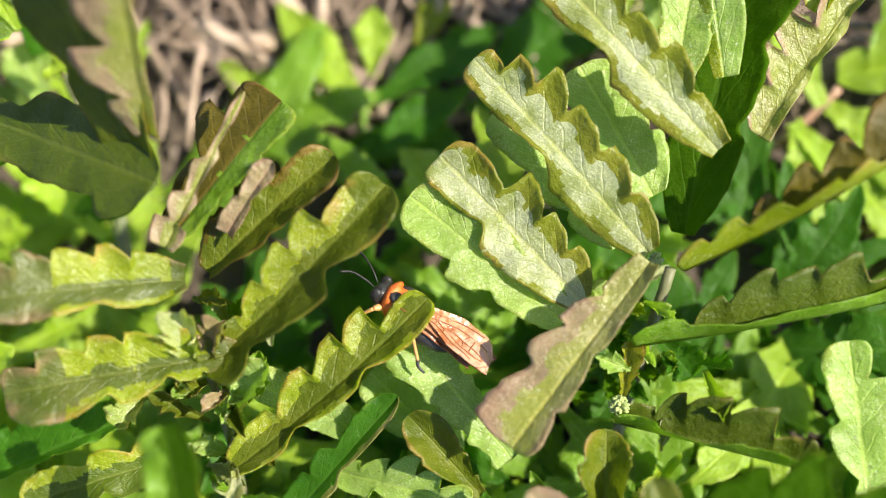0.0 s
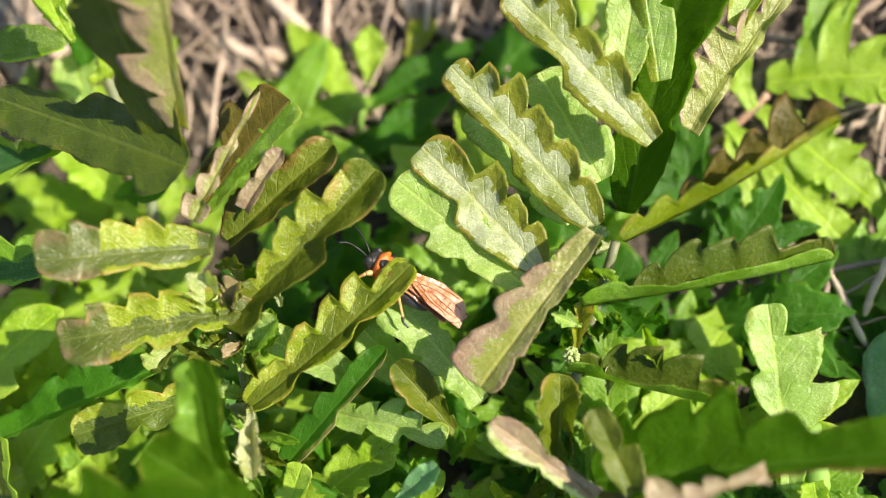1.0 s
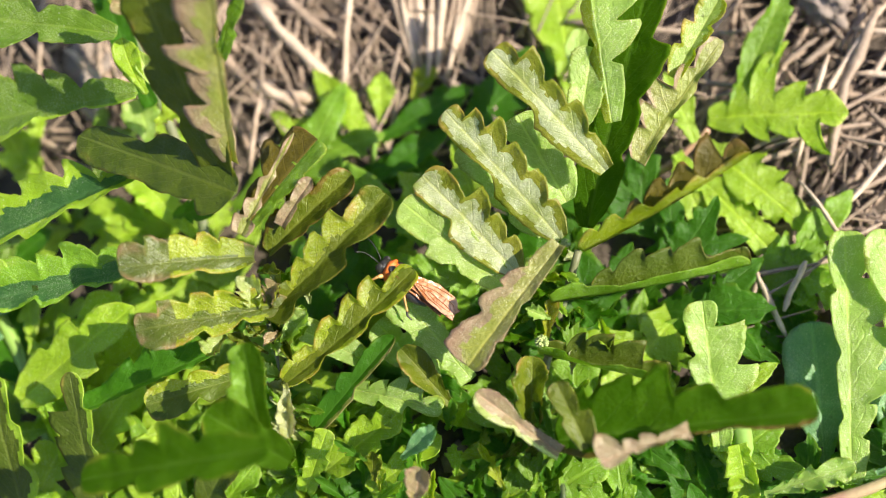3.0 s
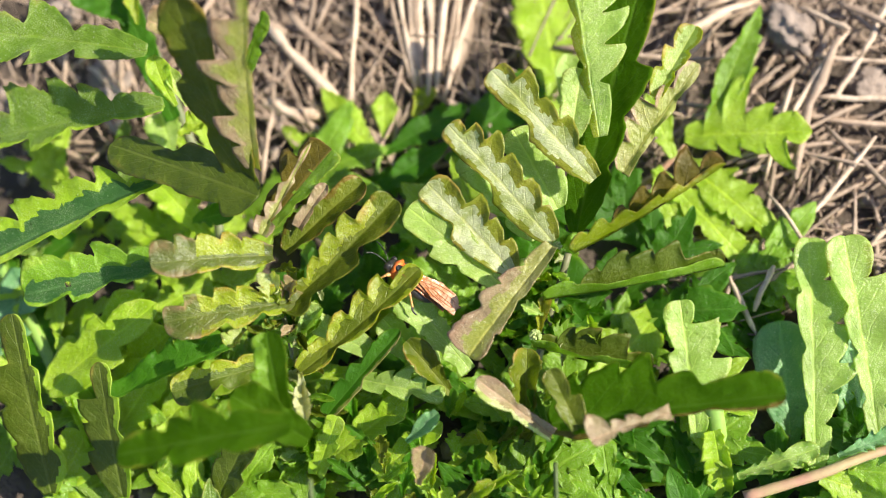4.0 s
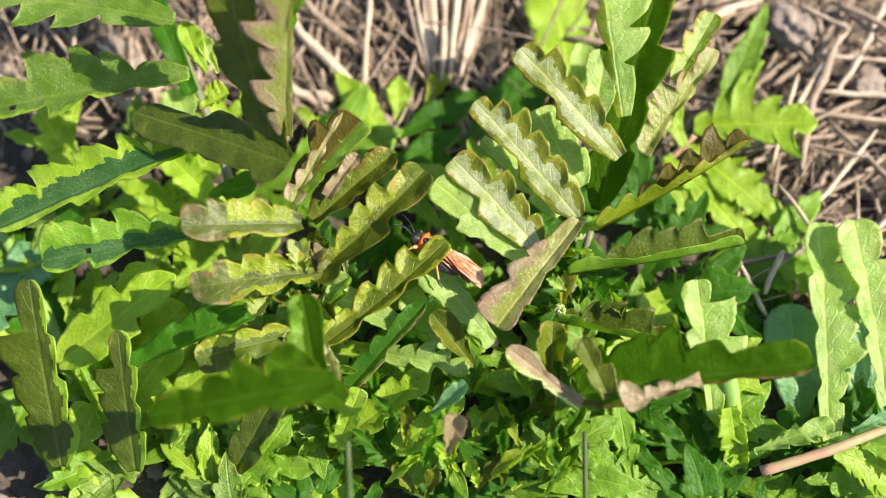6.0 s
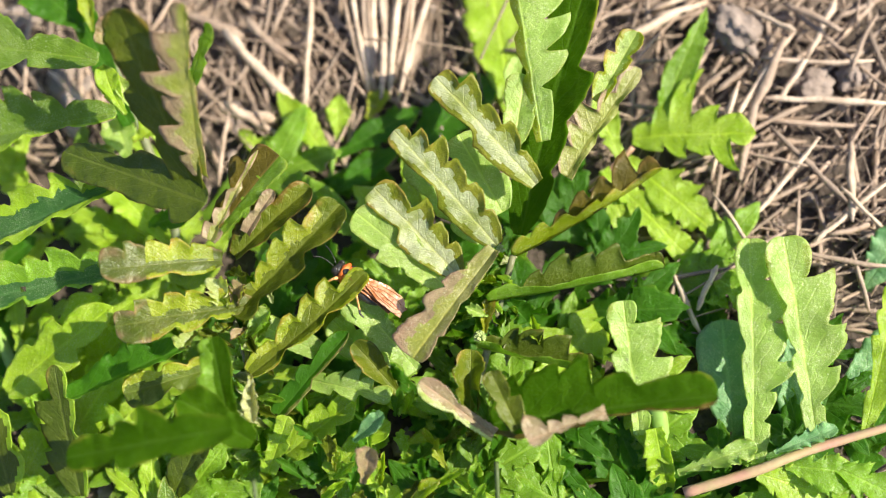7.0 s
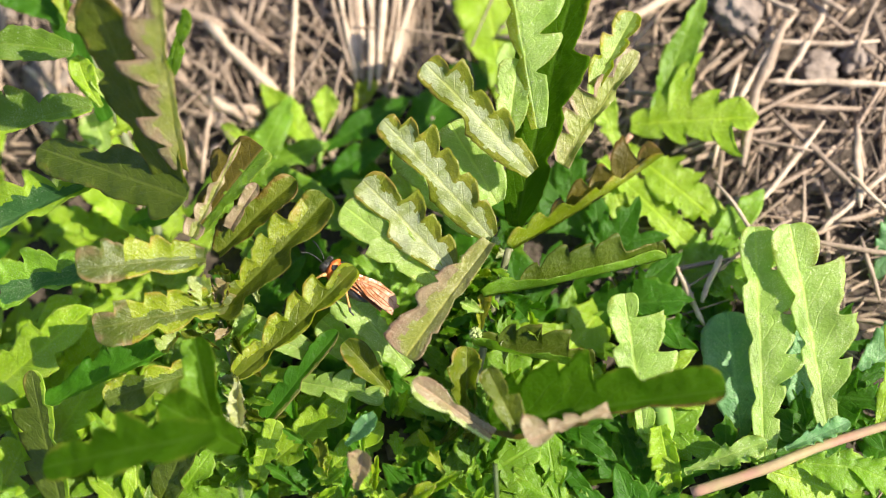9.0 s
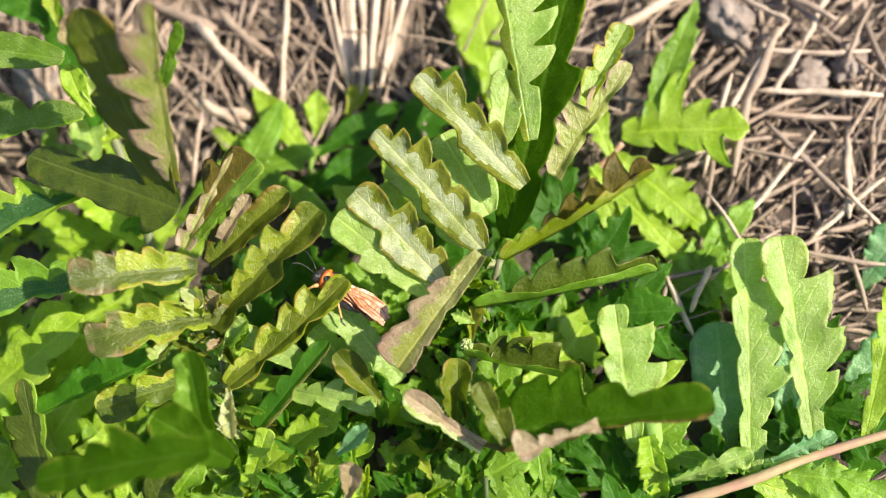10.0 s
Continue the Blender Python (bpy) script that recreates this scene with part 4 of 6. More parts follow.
leaf = blade(plant, (5.5, -4.7, 8.2), (5.2, -7.2, 10.2), (0.90, 0.86), (0.8, 0.8), (DEEP, DEEP), teeth=3, bite=0.4, fine=0.7, blunt=1.5, sharp=True, seed=137)
leaf = blade(plant, (7.0, -3.4, 10.3), (8.8, -4.9, 12.3), (0.59, 0.48), (0.8, 0.8), (PALE, FRESH), teeth=3, bite=0.4, fine=0.7, blunt=1.5, sharp=True, seed=138)
leaf = blade(plant, (4.9, -1.7, 10.3), (6.6, -2.5, 12.3), (0.67, 0.85), (0.8, 0.8), (PALE, FRESH), teeth=3, bite=0.4, fine=0.7, blunt=1.5, sharp=True, seed=139)
leaf = blade(plant, (2.5, -1.1, 6.1), (-0.4, -3.0, 8.1), (0.50, 0.63), (0.8, 0.8), (PALE, FRESH), teeth=3, bite=0.4, fine=0.7, blunt=1.5, sharp=True, seed=140)
leaf = blade(plant, (7.0, -6.6, 6.3), (9.4, -7.1, 8.3), (0.66, 0.89), (0.8, 0.8), (PALE, FRESH), teeth=3, bite=0.4, fine=0.7, blunt=1.5, sharp=True, seed=141)
leaf = blade(plant, (5.2, -6.8, 5.3), (7.6, -7.4, 7.3), (0.82, 0.54), (0.8, 0.8), (PALE, FRESH), teeth=3, bite=0.4, fine=0.7, blunt=1.5, sharp=True, seed=142)
leaf = blade(plant, (10.5, -7.0, 9.4), (12.3, -7.6, 11.4), (0.84, 0.57), (0.8, 0.8), (DEEP, DEEP), teeth=3, bite=0.4, fine=0.7, blunt=1.5, sharp=True, seed=143)
leaf = blade(plant, (3.9, -6.7, 8.1), (2.3, -8.4, 10.1), (0.68, 0.76), (0.8, 0.8), (GRASSY, LIME), teeth=3, bite=0.4, fine=0.7, blunt=1.5, sharp=True, seed=144)
leaf = blade(plant, (6.4, -4.4, 8.4), (4.3, -6.2, 10.4), (0.61, 0.76), (0.8, 0.8), (GRASSY, LIME), teeth=3, bite=0.4, fine=0.7, blunt=1.5, sharp=True, seed=145)
leaf = blade(plant, (8.1, -12.5, 8.4), (8.5, -10.4, 10.4), (0.64, 0.49), (0.8, 0.8), (SILVER, OLIVE), teeth=3, bite=0.4, fine=0.7, blunt=1.5, sharp=True, seed=146)
leaf = blade(plant, (4.3, -6.9, 7.3), (2.1, -8.2, 9.3), (0.81, 0.80), (0.8, 0.8), (FRESH, LIME), teeth=3, bite=0.4, fine=0.7, blunt=1.5, sharp=True, seed=147)
leaf = blade(plant, (6.2, -7.7, 10.3), (3.9, -7.2, 12.3), (0.88, 0.66), (0.8, 0.8), (PALE, FRESH), teeth=3, bite=0.4, fine=0.7, blunt=1.5, sharp=True, seed=148)
leaf = blade(plant, (9.1, -0.2, 6.6), (7.3, -1.6, 8.6), (0.55, 0.56), (0.8, 0.8), (SILVER, OLIVE), teeth=3, bite=0.4, fine=0.7, blunt=1.5, sharp=True, seed=149)
leaf = blade(plant, (6.4, 0.5, 8.0), (7.5, -1.7, 10.0), (0.86, 0.68), (0.8, 0.8), (GRASSY, LIME), teeth=3, bite=0.4, fine=0.7, blunt=1.5, sharp=True, seed=150)
leaf = blade(plant, (4.3, -2.3, 7.9), (6.5, -2.2, 9.9), (0.63, 0.47), (0.8, 0.8), (DEEP, DEEP), teeth=3, bite=0.4, fine=0.7, blunt=1.5, sharp=True, seed=151)
leaf = blade(plant, (5.7, -4.9, 8.6), (7.7, -7.5, 10.6), (0.63, 0.57), (0.8, 0.8), (PALE, FRESH), teeth=3, bite=0.4, fine=0.7, blunt=1.5, sharp=True, seed=152)
leaf = blade(plant, (-1.1, -13.2, 9.0), (-8.9, -4.5, 11.5), (2.52, 1.49), (0.6, 0.2), (PALE, FRESH), teeth=4, bite=0.2, foot=0.5, seed=153)
part("bud", bud((5.4, -10.0, 11.0), 0.62, 2), BUD, plant, "woolly whitish bud")
part("bud", bud((7.5, -1.5, 14.0), 0.45, 3), BUD, plant, "woolly whitish bud")
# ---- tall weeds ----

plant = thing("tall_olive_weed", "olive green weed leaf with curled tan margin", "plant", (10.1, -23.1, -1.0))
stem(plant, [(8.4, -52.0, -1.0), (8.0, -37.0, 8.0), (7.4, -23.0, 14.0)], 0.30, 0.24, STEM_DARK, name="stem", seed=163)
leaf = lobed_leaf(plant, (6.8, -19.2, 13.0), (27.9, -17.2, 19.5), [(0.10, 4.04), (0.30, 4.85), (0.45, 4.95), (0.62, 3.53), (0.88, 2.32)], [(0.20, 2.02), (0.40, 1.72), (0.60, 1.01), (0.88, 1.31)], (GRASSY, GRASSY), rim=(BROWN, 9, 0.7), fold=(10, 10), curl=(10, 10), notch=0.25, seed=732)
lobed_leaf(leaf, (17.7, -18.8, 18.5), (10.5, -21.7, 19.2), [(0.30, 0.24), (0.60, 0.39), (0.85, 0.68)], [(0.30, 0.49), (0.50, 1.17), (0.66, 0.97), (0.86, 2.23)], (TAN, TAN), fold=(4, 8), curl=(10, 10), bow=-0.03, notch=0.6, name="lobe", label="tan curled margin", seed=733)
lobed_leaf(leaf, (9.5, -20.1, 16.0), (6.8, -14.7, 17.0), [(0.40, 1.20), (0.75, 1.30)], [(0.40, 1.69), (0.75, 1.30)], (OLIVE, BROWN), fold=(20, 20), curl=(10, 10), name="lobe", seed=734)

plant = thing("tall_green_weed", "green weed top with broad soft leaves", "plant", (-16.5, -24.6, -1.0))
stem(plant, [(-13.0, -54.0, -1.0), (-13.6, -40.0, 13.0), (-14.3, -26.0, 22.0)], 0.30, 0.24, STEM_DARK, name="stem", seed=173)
# FRESH left part puts the sunlit side of this leaf into its colour
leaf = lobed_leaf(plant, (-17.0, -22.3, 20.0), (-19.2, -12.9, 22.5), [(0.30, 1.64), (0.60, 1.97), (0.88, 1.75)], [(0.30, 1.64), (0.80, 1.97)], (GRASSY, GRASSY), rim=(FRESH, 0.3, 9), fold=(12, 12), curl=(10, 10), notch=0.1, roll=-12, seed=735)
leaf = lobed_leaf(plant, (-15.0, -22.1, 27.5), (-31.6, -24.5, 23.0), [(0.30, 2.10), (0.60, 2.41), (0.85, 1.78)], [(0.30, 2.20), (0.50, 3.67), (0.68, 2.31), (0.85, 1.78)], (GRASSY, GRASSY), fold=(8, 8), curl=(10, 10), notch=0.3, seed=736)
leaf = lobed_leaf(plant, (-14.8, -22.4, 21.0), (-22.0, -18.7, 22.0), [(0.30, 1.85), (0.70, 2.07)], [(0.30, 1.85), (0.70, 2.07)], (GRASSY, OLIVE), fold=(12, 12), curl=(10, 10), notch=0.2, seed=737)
# ---- leafy weed with deep green cut leaves ----

plant = thing("cut_leaf_weed", "weed with deep green jagged cut leaves", "plant", (-30.0, -3.6, -1.0))
stem(plant, [(-29.7, -3.6, -1.0), (-30.6, 5.5, 4.0), (-34.7, 15.6, 7.0), (-39.4, 25.6, 9.0), (-43.3, 32.8, 10.0)], 0.57, 0.51, STEM, name="stem", seed=184)
# wing along the stem, its shade put into the DEEP skin
leaf = blade(plant, (-35.0, 14.7, 8.6), (-43.8, 32.8, 10.6), (1.62, 1.75), (0.2, 0.3), (DEEP, DEEP), teeth=2, bite=0.15, foot=0.6, blunt=2.2, seed=170)
leaf = lobed_leaf(plant, (-33.3, 12.5, 17.0), (-55.5, 10.1, 12.5), [(0.20, 1.03), (0.42, 1.42), (0.66, 3.48), (0.82, 1.93)], [(0.20, 1.93), (0.36, 3.99), (0.52, 5.92), (0.76, 5.41), (0.88, 3.09)], (MID, MID), rim=(LIME, 0.75, 9), fold=(8, 10), curl=(10, 10), hook=0.9, saw_depth=0.08, holes=((0.85, 0.885, 4, 6),), seed=739)
leaf = lobed_leaf(plant, (-34.7, 17.2, 20.0), (-54.4, 19.5, 20.5), [(0.30, 2.53), (0.52, 4.56), (0.74, 3.80), (0.88, 2.15)], [(0.30, 2.53), (0.60, 3.80), (0.85, 2.28)], (MID, MID), fold=(8, 8), curl=(10, 10), notch=0.5, hook=0.8, saw_depth=0.08, seed=738)
leaf = blade(plant, (-40.3, 25.5, 10.6), (-48.0, 31.7, 12.0), (3.12, 3.74), (0.6, 0.6), (DEEP, DEEP), teeth=4, bite=0.3, seed=180)
# this leaf and the next: shaded body and sunlit lobes put into the skins
leaf = lobed_leaf(plant, (-33.1, 4.9, 15.5), (-52.3, -3.4, 12.5), [(0.26, 1.63), (0.54, 1.88), (0.80, 1.63)], [(0.12, 1.63), (0.26, 4.25), (0.48, 5.13), (0.71, 5.25), (0.83, 3.50)], (GREEN_SHADED, GREEN_SHADED), rim=(LIME, 0.3, 0.5), fold=(14, 14), curl=(10, -6), notch=0.42, ripple=0.4, hook=0.9, saw_depth=0.08, seed=740)
leaf = lobed_leaf(plant, (-31.9, -4.1, 14.5), (-46.6, -7.4, 14.0), [(0.30, 1.10), (0.60, 1.83), (0.85, 1.46)], [(0.20, 3.05), (0.42, 4.27), (0.60, 3.41), (0.78, 3.54)], (GREEN_SHADED, GREEN_SHADED), rim=(FRESH, 0.7, 0.3), fold=(6, 12), curl=(10, 10), notch=0.3, ripple=0.3, hook=0.8, saw_depth=0.08, holes=((0.665, 0.705, 6, 7),), seed=741)
leaf = blade(plant, (-30.3, 10.1, 22.0), (-32.6, 15.0, 23.5), (1.20, 1.42), (0.6, 0.4), (LIME, LIME), teeth=3, bite=0.2, bow=0.1, blunt=1.7, seed=193)
leaf = blade(plant, (-29.3, 10.3, 21.5), (-31.2, 13.9, 23.0), (0.77, 0.88), (0.4, 0.4), (PALE, SILVER), teeth=2, bite=0.1, blunt=1.5, seed=194)
leaf = blade(plant, (-35.3, 11.3, 7.0), (-37.3, 16.3, 7.0), (2.12, 2.12), (0.4, 0.4), (PALE, LIME), teeth=2, bite=0.1, blunt=3, seed=195)
leaf = blade(plant, (-33.0, 11.1, 12.0), (-29.9, 12.7, 13.0), (1.54, 0.95), (0.8, 0.5), (LIME, YELLOW), teeth=4, bite=0.3, seed=196)
leaf = blade(plant, (-32.5, 3.5, 6.0), (-26.8, 3.9, 9.0), (1.82, 1.82), (0.6, 0.6), (DEEP, FRESH), teeth=3, bite=0.3, seed=197)
leaf = blade(plant, (-30.7, 2.2, 4.0), (-38.5, 9.7, 5.0), (2.00, 2.12), (0.4, 0.4), (LIME, LIME), teeth=3, bite=0.2, seed=198)
leaf = blade(plant, (-39.2, 24.8, 12.0), (-40.3, 29.7, 13.0), (1.23, 0.99), (0.5, 0.5), (YELLOW, LIME), teeth=3, bite=0.3, seed=199)
leaf = blade(plant, (-38.5, -16.7, 8.0), (-25.4, -11.3, 10.5), (2.99, 0.80), (0.6, 0.6), (DEEP, LIME), teeth=5, bite=0.25, foot=0.5, seed=200)
# ---- dark upright leaves ----

plant = thing("dark_leaf_weed", "weed with dark olive narrow upright leaves", "plant", (-47.6, -26.2, -1.0))
stem(plant, [(-46.7, -28.6, -1.0), (-46.2, -27.0, 3.0)], 0.73, 0.61, STEM, name="stem", seed=218)
# dark blades with LIME margins: shade and sunlight are put into the colour
leaf = lobed_leaf(plant, (-44.7, -26.2, 5.0), (-47.6, -9.3, 14.0), [(0.25, 3.14), (0.42, 4.15), (0.66, 4.40), (0.86, 1.89)], [(0.20, 2.77), (0.40, 2.51), (0.65, 2.14), (0.87, 1.51)], (OLIVE_SHADED, OLIVE_SHADED), rim=(LIME, 9, 0.62), fold=(-4, 12), curl=(-6, 20), notch=0.22, seed=742)
leaf = lobed_leaf(plant, (-37.4, -26.3, 4.0), (-38.7, -13.7, 12.0), [(0.30, 3.12), (0.50, 3.50), (0.70, 2.87), (0.87, 1.25)], [(0.25, 2.12), (0.45, 1.87), (0.70, 1.87), (0.87, 1.25)], (OLIVE_SHADED, OLIVE_SHADED), rim=(LIME, 9, 0.55), fold=(-4, 12), curl=(-6, 20), notch=0.3, seed=743)
leaf = lobed_leaf(plant, (-51.5, -26.7, 7.0), (-53.9, -13.9, 16.0), [(0.30, 3.13), (0.60, 3.50), (0.87, 1.63)], [(0.25, 2.75), (0.45, 2.50), (0.70, 2.50), (0.87, 1.50)], (OLIVE_SHADED, OLIVE_SHADED), rim=(LIME, 9, 0.75), fold=(-4, 12), curl=(-6, 20), notch=0.25, seed=744)
leaf = lobed_leaf(plant, (-27.4, -25.6, 3.0), (-22.5, -18.3, 9.0), [(0.30, 1.97), (0.70, 2.08)], [(0.30, 1.97), (0.70, 2.08)], (OLIVE_SHADED, OLIVE_SHADED), fold=(8, 12), curl=(10, 10), notch=0.25, seed=745)
# ---- pale upright weed ----

plant = thing("pale_lobed_weed", "pale green weed leaf with three upright lobes", "plant", (25.1, -22.9, -1.0))
stem(plant, [(25.9, -23.4, -1.0), (24.6, -19.0, 2.0), (23.3, -14.1, 5.0)], 0.96, 1.08, STEM_GREEN, name="stem", seed=227)
leaf = lobed_leaf(plant, (22.1, -18.7, 3.5), (20.3, -5.1, 7.4), [(0.30, 0.90), (0.56, 2.15), (0.84, 1.92)], [(0.22, 1.47), (0.46, 4.98), (0.80, 3.73), (0.93, 1.36)], (PALE, LIME), fold=(8, 8), curl=(8, 4), notch=0.36, foot=0.7, hook=0.7, saw_depth=0.04, seed=746)
leaf = blade(plant, (23.6, -18.1, 5.0), (25.2, -24.7, 1.0), (1.07, 2.02), (0.6, 0.4), (LIME, LIME), teeth=4, bite=0.3, foot=0.7, widest=0.4, seed=210)
# ---- weed on a pink runner ----

plant = thing("pink_stemmed_weed", "weed with pale lobed leaves on a pinkish runner", "plant", (40.2, -20.8, -1.0))
stem(plant, [(26.3, -24.7, 5.0), (33.5, -22.4, 6.5), (38.6, -20.4, 7.0), (47.4, -17.7, 8.0)], 0.58, 0.41, STEM_PINK, name="runner", seed=234)
leaf = lobed_leaf(plant, (33.5, -21.5, 5.0), (33.9, 2.1, 6.5), [(0.20, 1.15), (0.42, 1.41), (0.70, 1.80), (0.88, 1.67)], [(0.12, 1.54), (0.28, 2.57), (0.40, 4.88), (0.55, 4.62), (0.77, 5.52), (0.91, 2.31)], (PALE, LIME), fold=(8, 8), curl=(6, 6), notch=0.4, hook=0.9, saw_depth=0.05, seed=747)
leaf = lobed_leaf(plant, (40.0, -19.6, 5.0), (37.0, 1.7, 8.5), [(0.20, 1.16), (0.40, 1.54), (0.60, 1.80), (0.86, 2.18)], [(0.15, 1.54), (0.30, 3.34), (0.50, 5.78), (0.75, 5.14), (0.88, 2.70)], (PALE, LIME), fold=(8, 8), curl=(8, 6), notch=0.4, hook=0.9, saw_depth=0.05, seed=748)
leaf = blade(plant, (44.1, -18.4, 7.5), (48.1, -2.8, 9.5), (1.49, 2.64), (0.2, 0.8), (LIME, LIME), teeth=4, bite=0.3, foot=0.4, seed=216)
leaf = blade(plant, (25.7, -22.7, 5.0), (33.5, -19.9, 7.0), (1.27, 1.39), (0.4, 0.4), (PALE, FRESH), teeth=5, bite=0.4, seed=217)
leaf = blade(plant, (33.6, -22.6, 6.0), (40.6, -24.6, 4.0), (2.31, 3.46), (0.4, 0.4), (LIME, FRESH), teeth=4, bite=0.3, seed=218)
leaf = blade(plant, (36.4, -21.7, 6.0), (43.1, -22.5, 6.0), (1.72, 2.86), (0.4, 0.4), (FRESH, LIME), teeth=4, bite=0.4, seed=219)
leaf = blade(plant, (40.4, -21.4, 6.0), (47.9, -25.2, 6.0), (2.50, 2.50), (0.4, 0.4), (FRESH, LIME), teeth=4, bite=0.4, seed=220)
leaf = blade(plant, (35.2, -20.7, 7.0), (41.3, -18.2, 8.0), (1.14, 0.91), (0.4, 0.4), (GREYGREEN, PALE), teeth=5, bite=0.4, seed=221)

plant = thing("bluish_broad_weed", "broad smooth bluish-green leaves near the soil", "plant", (33.2, -16.6, -1.0))
stem(plant, [(35.1, -18.9, -2.0), (33.3, -15.4, -1.0), (32.1, -11.8, 0.0)], 0.49, 0.31, STEM_GREEN, name="stem", seed=247)
leaf = blade(plant, (32.5, -19.1, -1.0), (31.4, -5.7, 2.0), (3.38, 3.07), (0.2, 0.2), (GREYGREEN, GREYGREEN), teeth=2, bite=0.05, blunt=3, seed=222)
leaf = blade(plant, (40.0, -20.9, 0.0), (38.4, -6.8, 3.0), (3.03, 2.78), (0.2, 0.2), (GREYGREEN, PALE), teeth=2, bite=0.05, blunt=3, seed=223)
leaf = blade(plant, (43.8, -13.1, 1.0), (50.8, -7.3, 3.0), (2.66, 2.66), (0.2, 0.2), (GREYGREEN, PALE), teeth=3, bite=0.1, seed=224)
leaf = blade(plant, (47.5, -1.4, -1.0), (51.2, 4.6, 3.0), (2.50, 2.75), (0.2, 0.2), (GREYGREEN, FRESH), teeth=3, bite=0.2, seed=225)
# ---- bright weeds on the soil ----

plant = thing("broad_lobed_weed", "bright green weed with broad pointed lobes on straw", "plant", (21.6, 13.5, -1.0))
stem(plant, [(16.3, 10.4, -1.0), (18.9, 11.8, -0.0), (22.1, 14.5, 2.0)], 0.46, 0.33, STEM_PINK, name="stem", seed=254)
leaf = lobed_leaf(plant, (22.1, 15.9, 1.5), (35.5, 15.1, 4.8), [(0.10, 1.79), (0.26, 5.24), (0.42, 6.89), (0.62, 4.00), (0.80, 2.20)], [(0.20, 2.07), (0.40, 3.03), (0.60, 2.76), (0.76, 4.55), (0.88, 1.79)], (LIME, FRESH), fold=(4, 4), curl=(10, 10), hook=0.9, blunt=1.1, seed=749)
blade(leaf, (24.7, 16.9, 2.0), (30.5, 30.1, 6.0), (1.69, 2.85), (0.6, 0.3), (FRESH, DEEP), teeth=3, bite=0.2, blunt=1.35, sharp=True, foot=0.5, widest=0.4, name="lobe", seed=227)
blade(leaf, (21.4, 13.3, 1.4), (33.2, 2.6, 1.0), (3.59, 2.82), (0.2, 0.2), (LIME, FRESH), teeth=4, bite=0.25, blunt=1.35, sharp=True, widest=0.4, name="lobe", seed=229)
leaf = blade(plant, (18.8, 12.0, 1.4), (31.3, -1.7, 0.0), (2.82, 2.30), (0.2, 0.2), (LIME, LIME), teeth=4, bite=0.25, blunt=1.35, sharp=True, widest=0.4, seed=230)
leaf = blade(plant, (18.8, 12.0, 1.4), (22.0, 2.9, 0.0), (2.58, 2.32), (0.2, 0.2), (LIME, FRESH), teeth=4, bite=0.25, blunt=1.35, sharp=True, widest=0.4, seed=231)
blade(leaf, (20.8, 13.1, 2.0), (17.5, 20.0, 4.0), (2.20, 1.94), (0.2, 0.2), (LIME, FRESH), teeth=3, bite=0.25, blunt=1.35, sharp=True, name="lobe", seed=232)

plant = thing("soft_leaf_weed", "soft pale green weed with broad leaf above the litter", "plant", (8.4, 17.1, -1.0))
stem(plant, [(9.0, 13.9, -2.0), (8.7, 17.9, -1.0), (8.4, 19.6, -0.0)], 0.47, 0.34, STEM_GREEN, name="stem", seed=263)
leaf = blade(plant, (8.7, 17.5, 0.0), (4.8, 39.6, 2.0), (4.20, 4.61), (0.3, -0.1), (LIME, PALE), teeth=3, bite=0.15, blunt=2, foot=0.3, seed=233)
leaf = blade(plant, (8.8, 15.6, 3.0), (8.8, 24.6, 5.0), (1.69, 1.96), (0.4, 0.4), (PALE, LIME), teeth=3, bite=0.2, seed=234)

plant = thing("pointed_leaf_weed", "green weed with pointed leaves in the litter", "plant", (-13.8, 11.6, -1.0))
stem(plant, [(-13.8, 9.1, -2.0), (-13.4, 11.6, -1.0), (-12.9, 13.7, 1.0)], 0.40, 0.27, STEM_GREEN, name="stem", seed=267)
leaf = blade(plant, (-13.0, 13.3, 0.0), (-20.2, 22.3, 1.0), (1.89, 2.03), (0.4, 0.2), (LIME, LIME), teeth=2, bite=0.08, blunt=1.35, sharp=True, seed=235)
leaf = blade(plant, (-12.4, 16.0, 0.5), (-12.6, 21.7, 1.5), (1.48, 1.75), (0.3, 0.3), (LIME, FRESH), teeth=2, bite=0.1, blunt=1.35, sharp=True, seed=236)
leaf = blade(plant, (-12.3, 14.2, 0.5), (-2.7, 20.0, 1.0), (2.28, 2.68), (0.3, 0.3), (DEEP, FRESH), teeth=3, bite=0.2, blunt=1.35, sharp=True, seed=237)
leaf = blade(plant, (-14.8, 8.4, 0.0), (-4.6, 15.6, 0.6), (1.73, 2.00), (0.3, 0.3), (DEEP, FRESH), teeth=3, bite=0.2, blunt=1.35, sharp=True, seed=238)
leaf = blade(plant, (-15.2, 9.8, 0.0), (-24.7, 17.5, 0.6), (2.29, 2.02), (0.3, 0.3), (LIME, FRESH), teeth=3, bite=0.3, blunt=1.35, sharp=True, seed=239)
leaf = blade(plant, (-14.3, 10.7, -0.5), (-5.5, 11.2, 0.0), (3.07, 2.94), (0.3, 0.3), (DEEP, FRESH), teeth=3, bite=0.2, blunt=1.35, sharp=True, seed=240)
leaf = blade(plant, (-9.2, 19.1, 0.0), (-7.1, 22.6, 0.6), (1.35, 1.35), (0.3, 0.3), (YELLOW, LIME), teeth=2, bite=0.1, seed=241)
leaf = blade(plant, (-4.9, 13.3, 0.0), (5.7, 23.6, 1.0), (3.35, 3.35), (0.3, 0.3), (DEEP, FRESH), teeth=3, bite=0.2, seed=242)
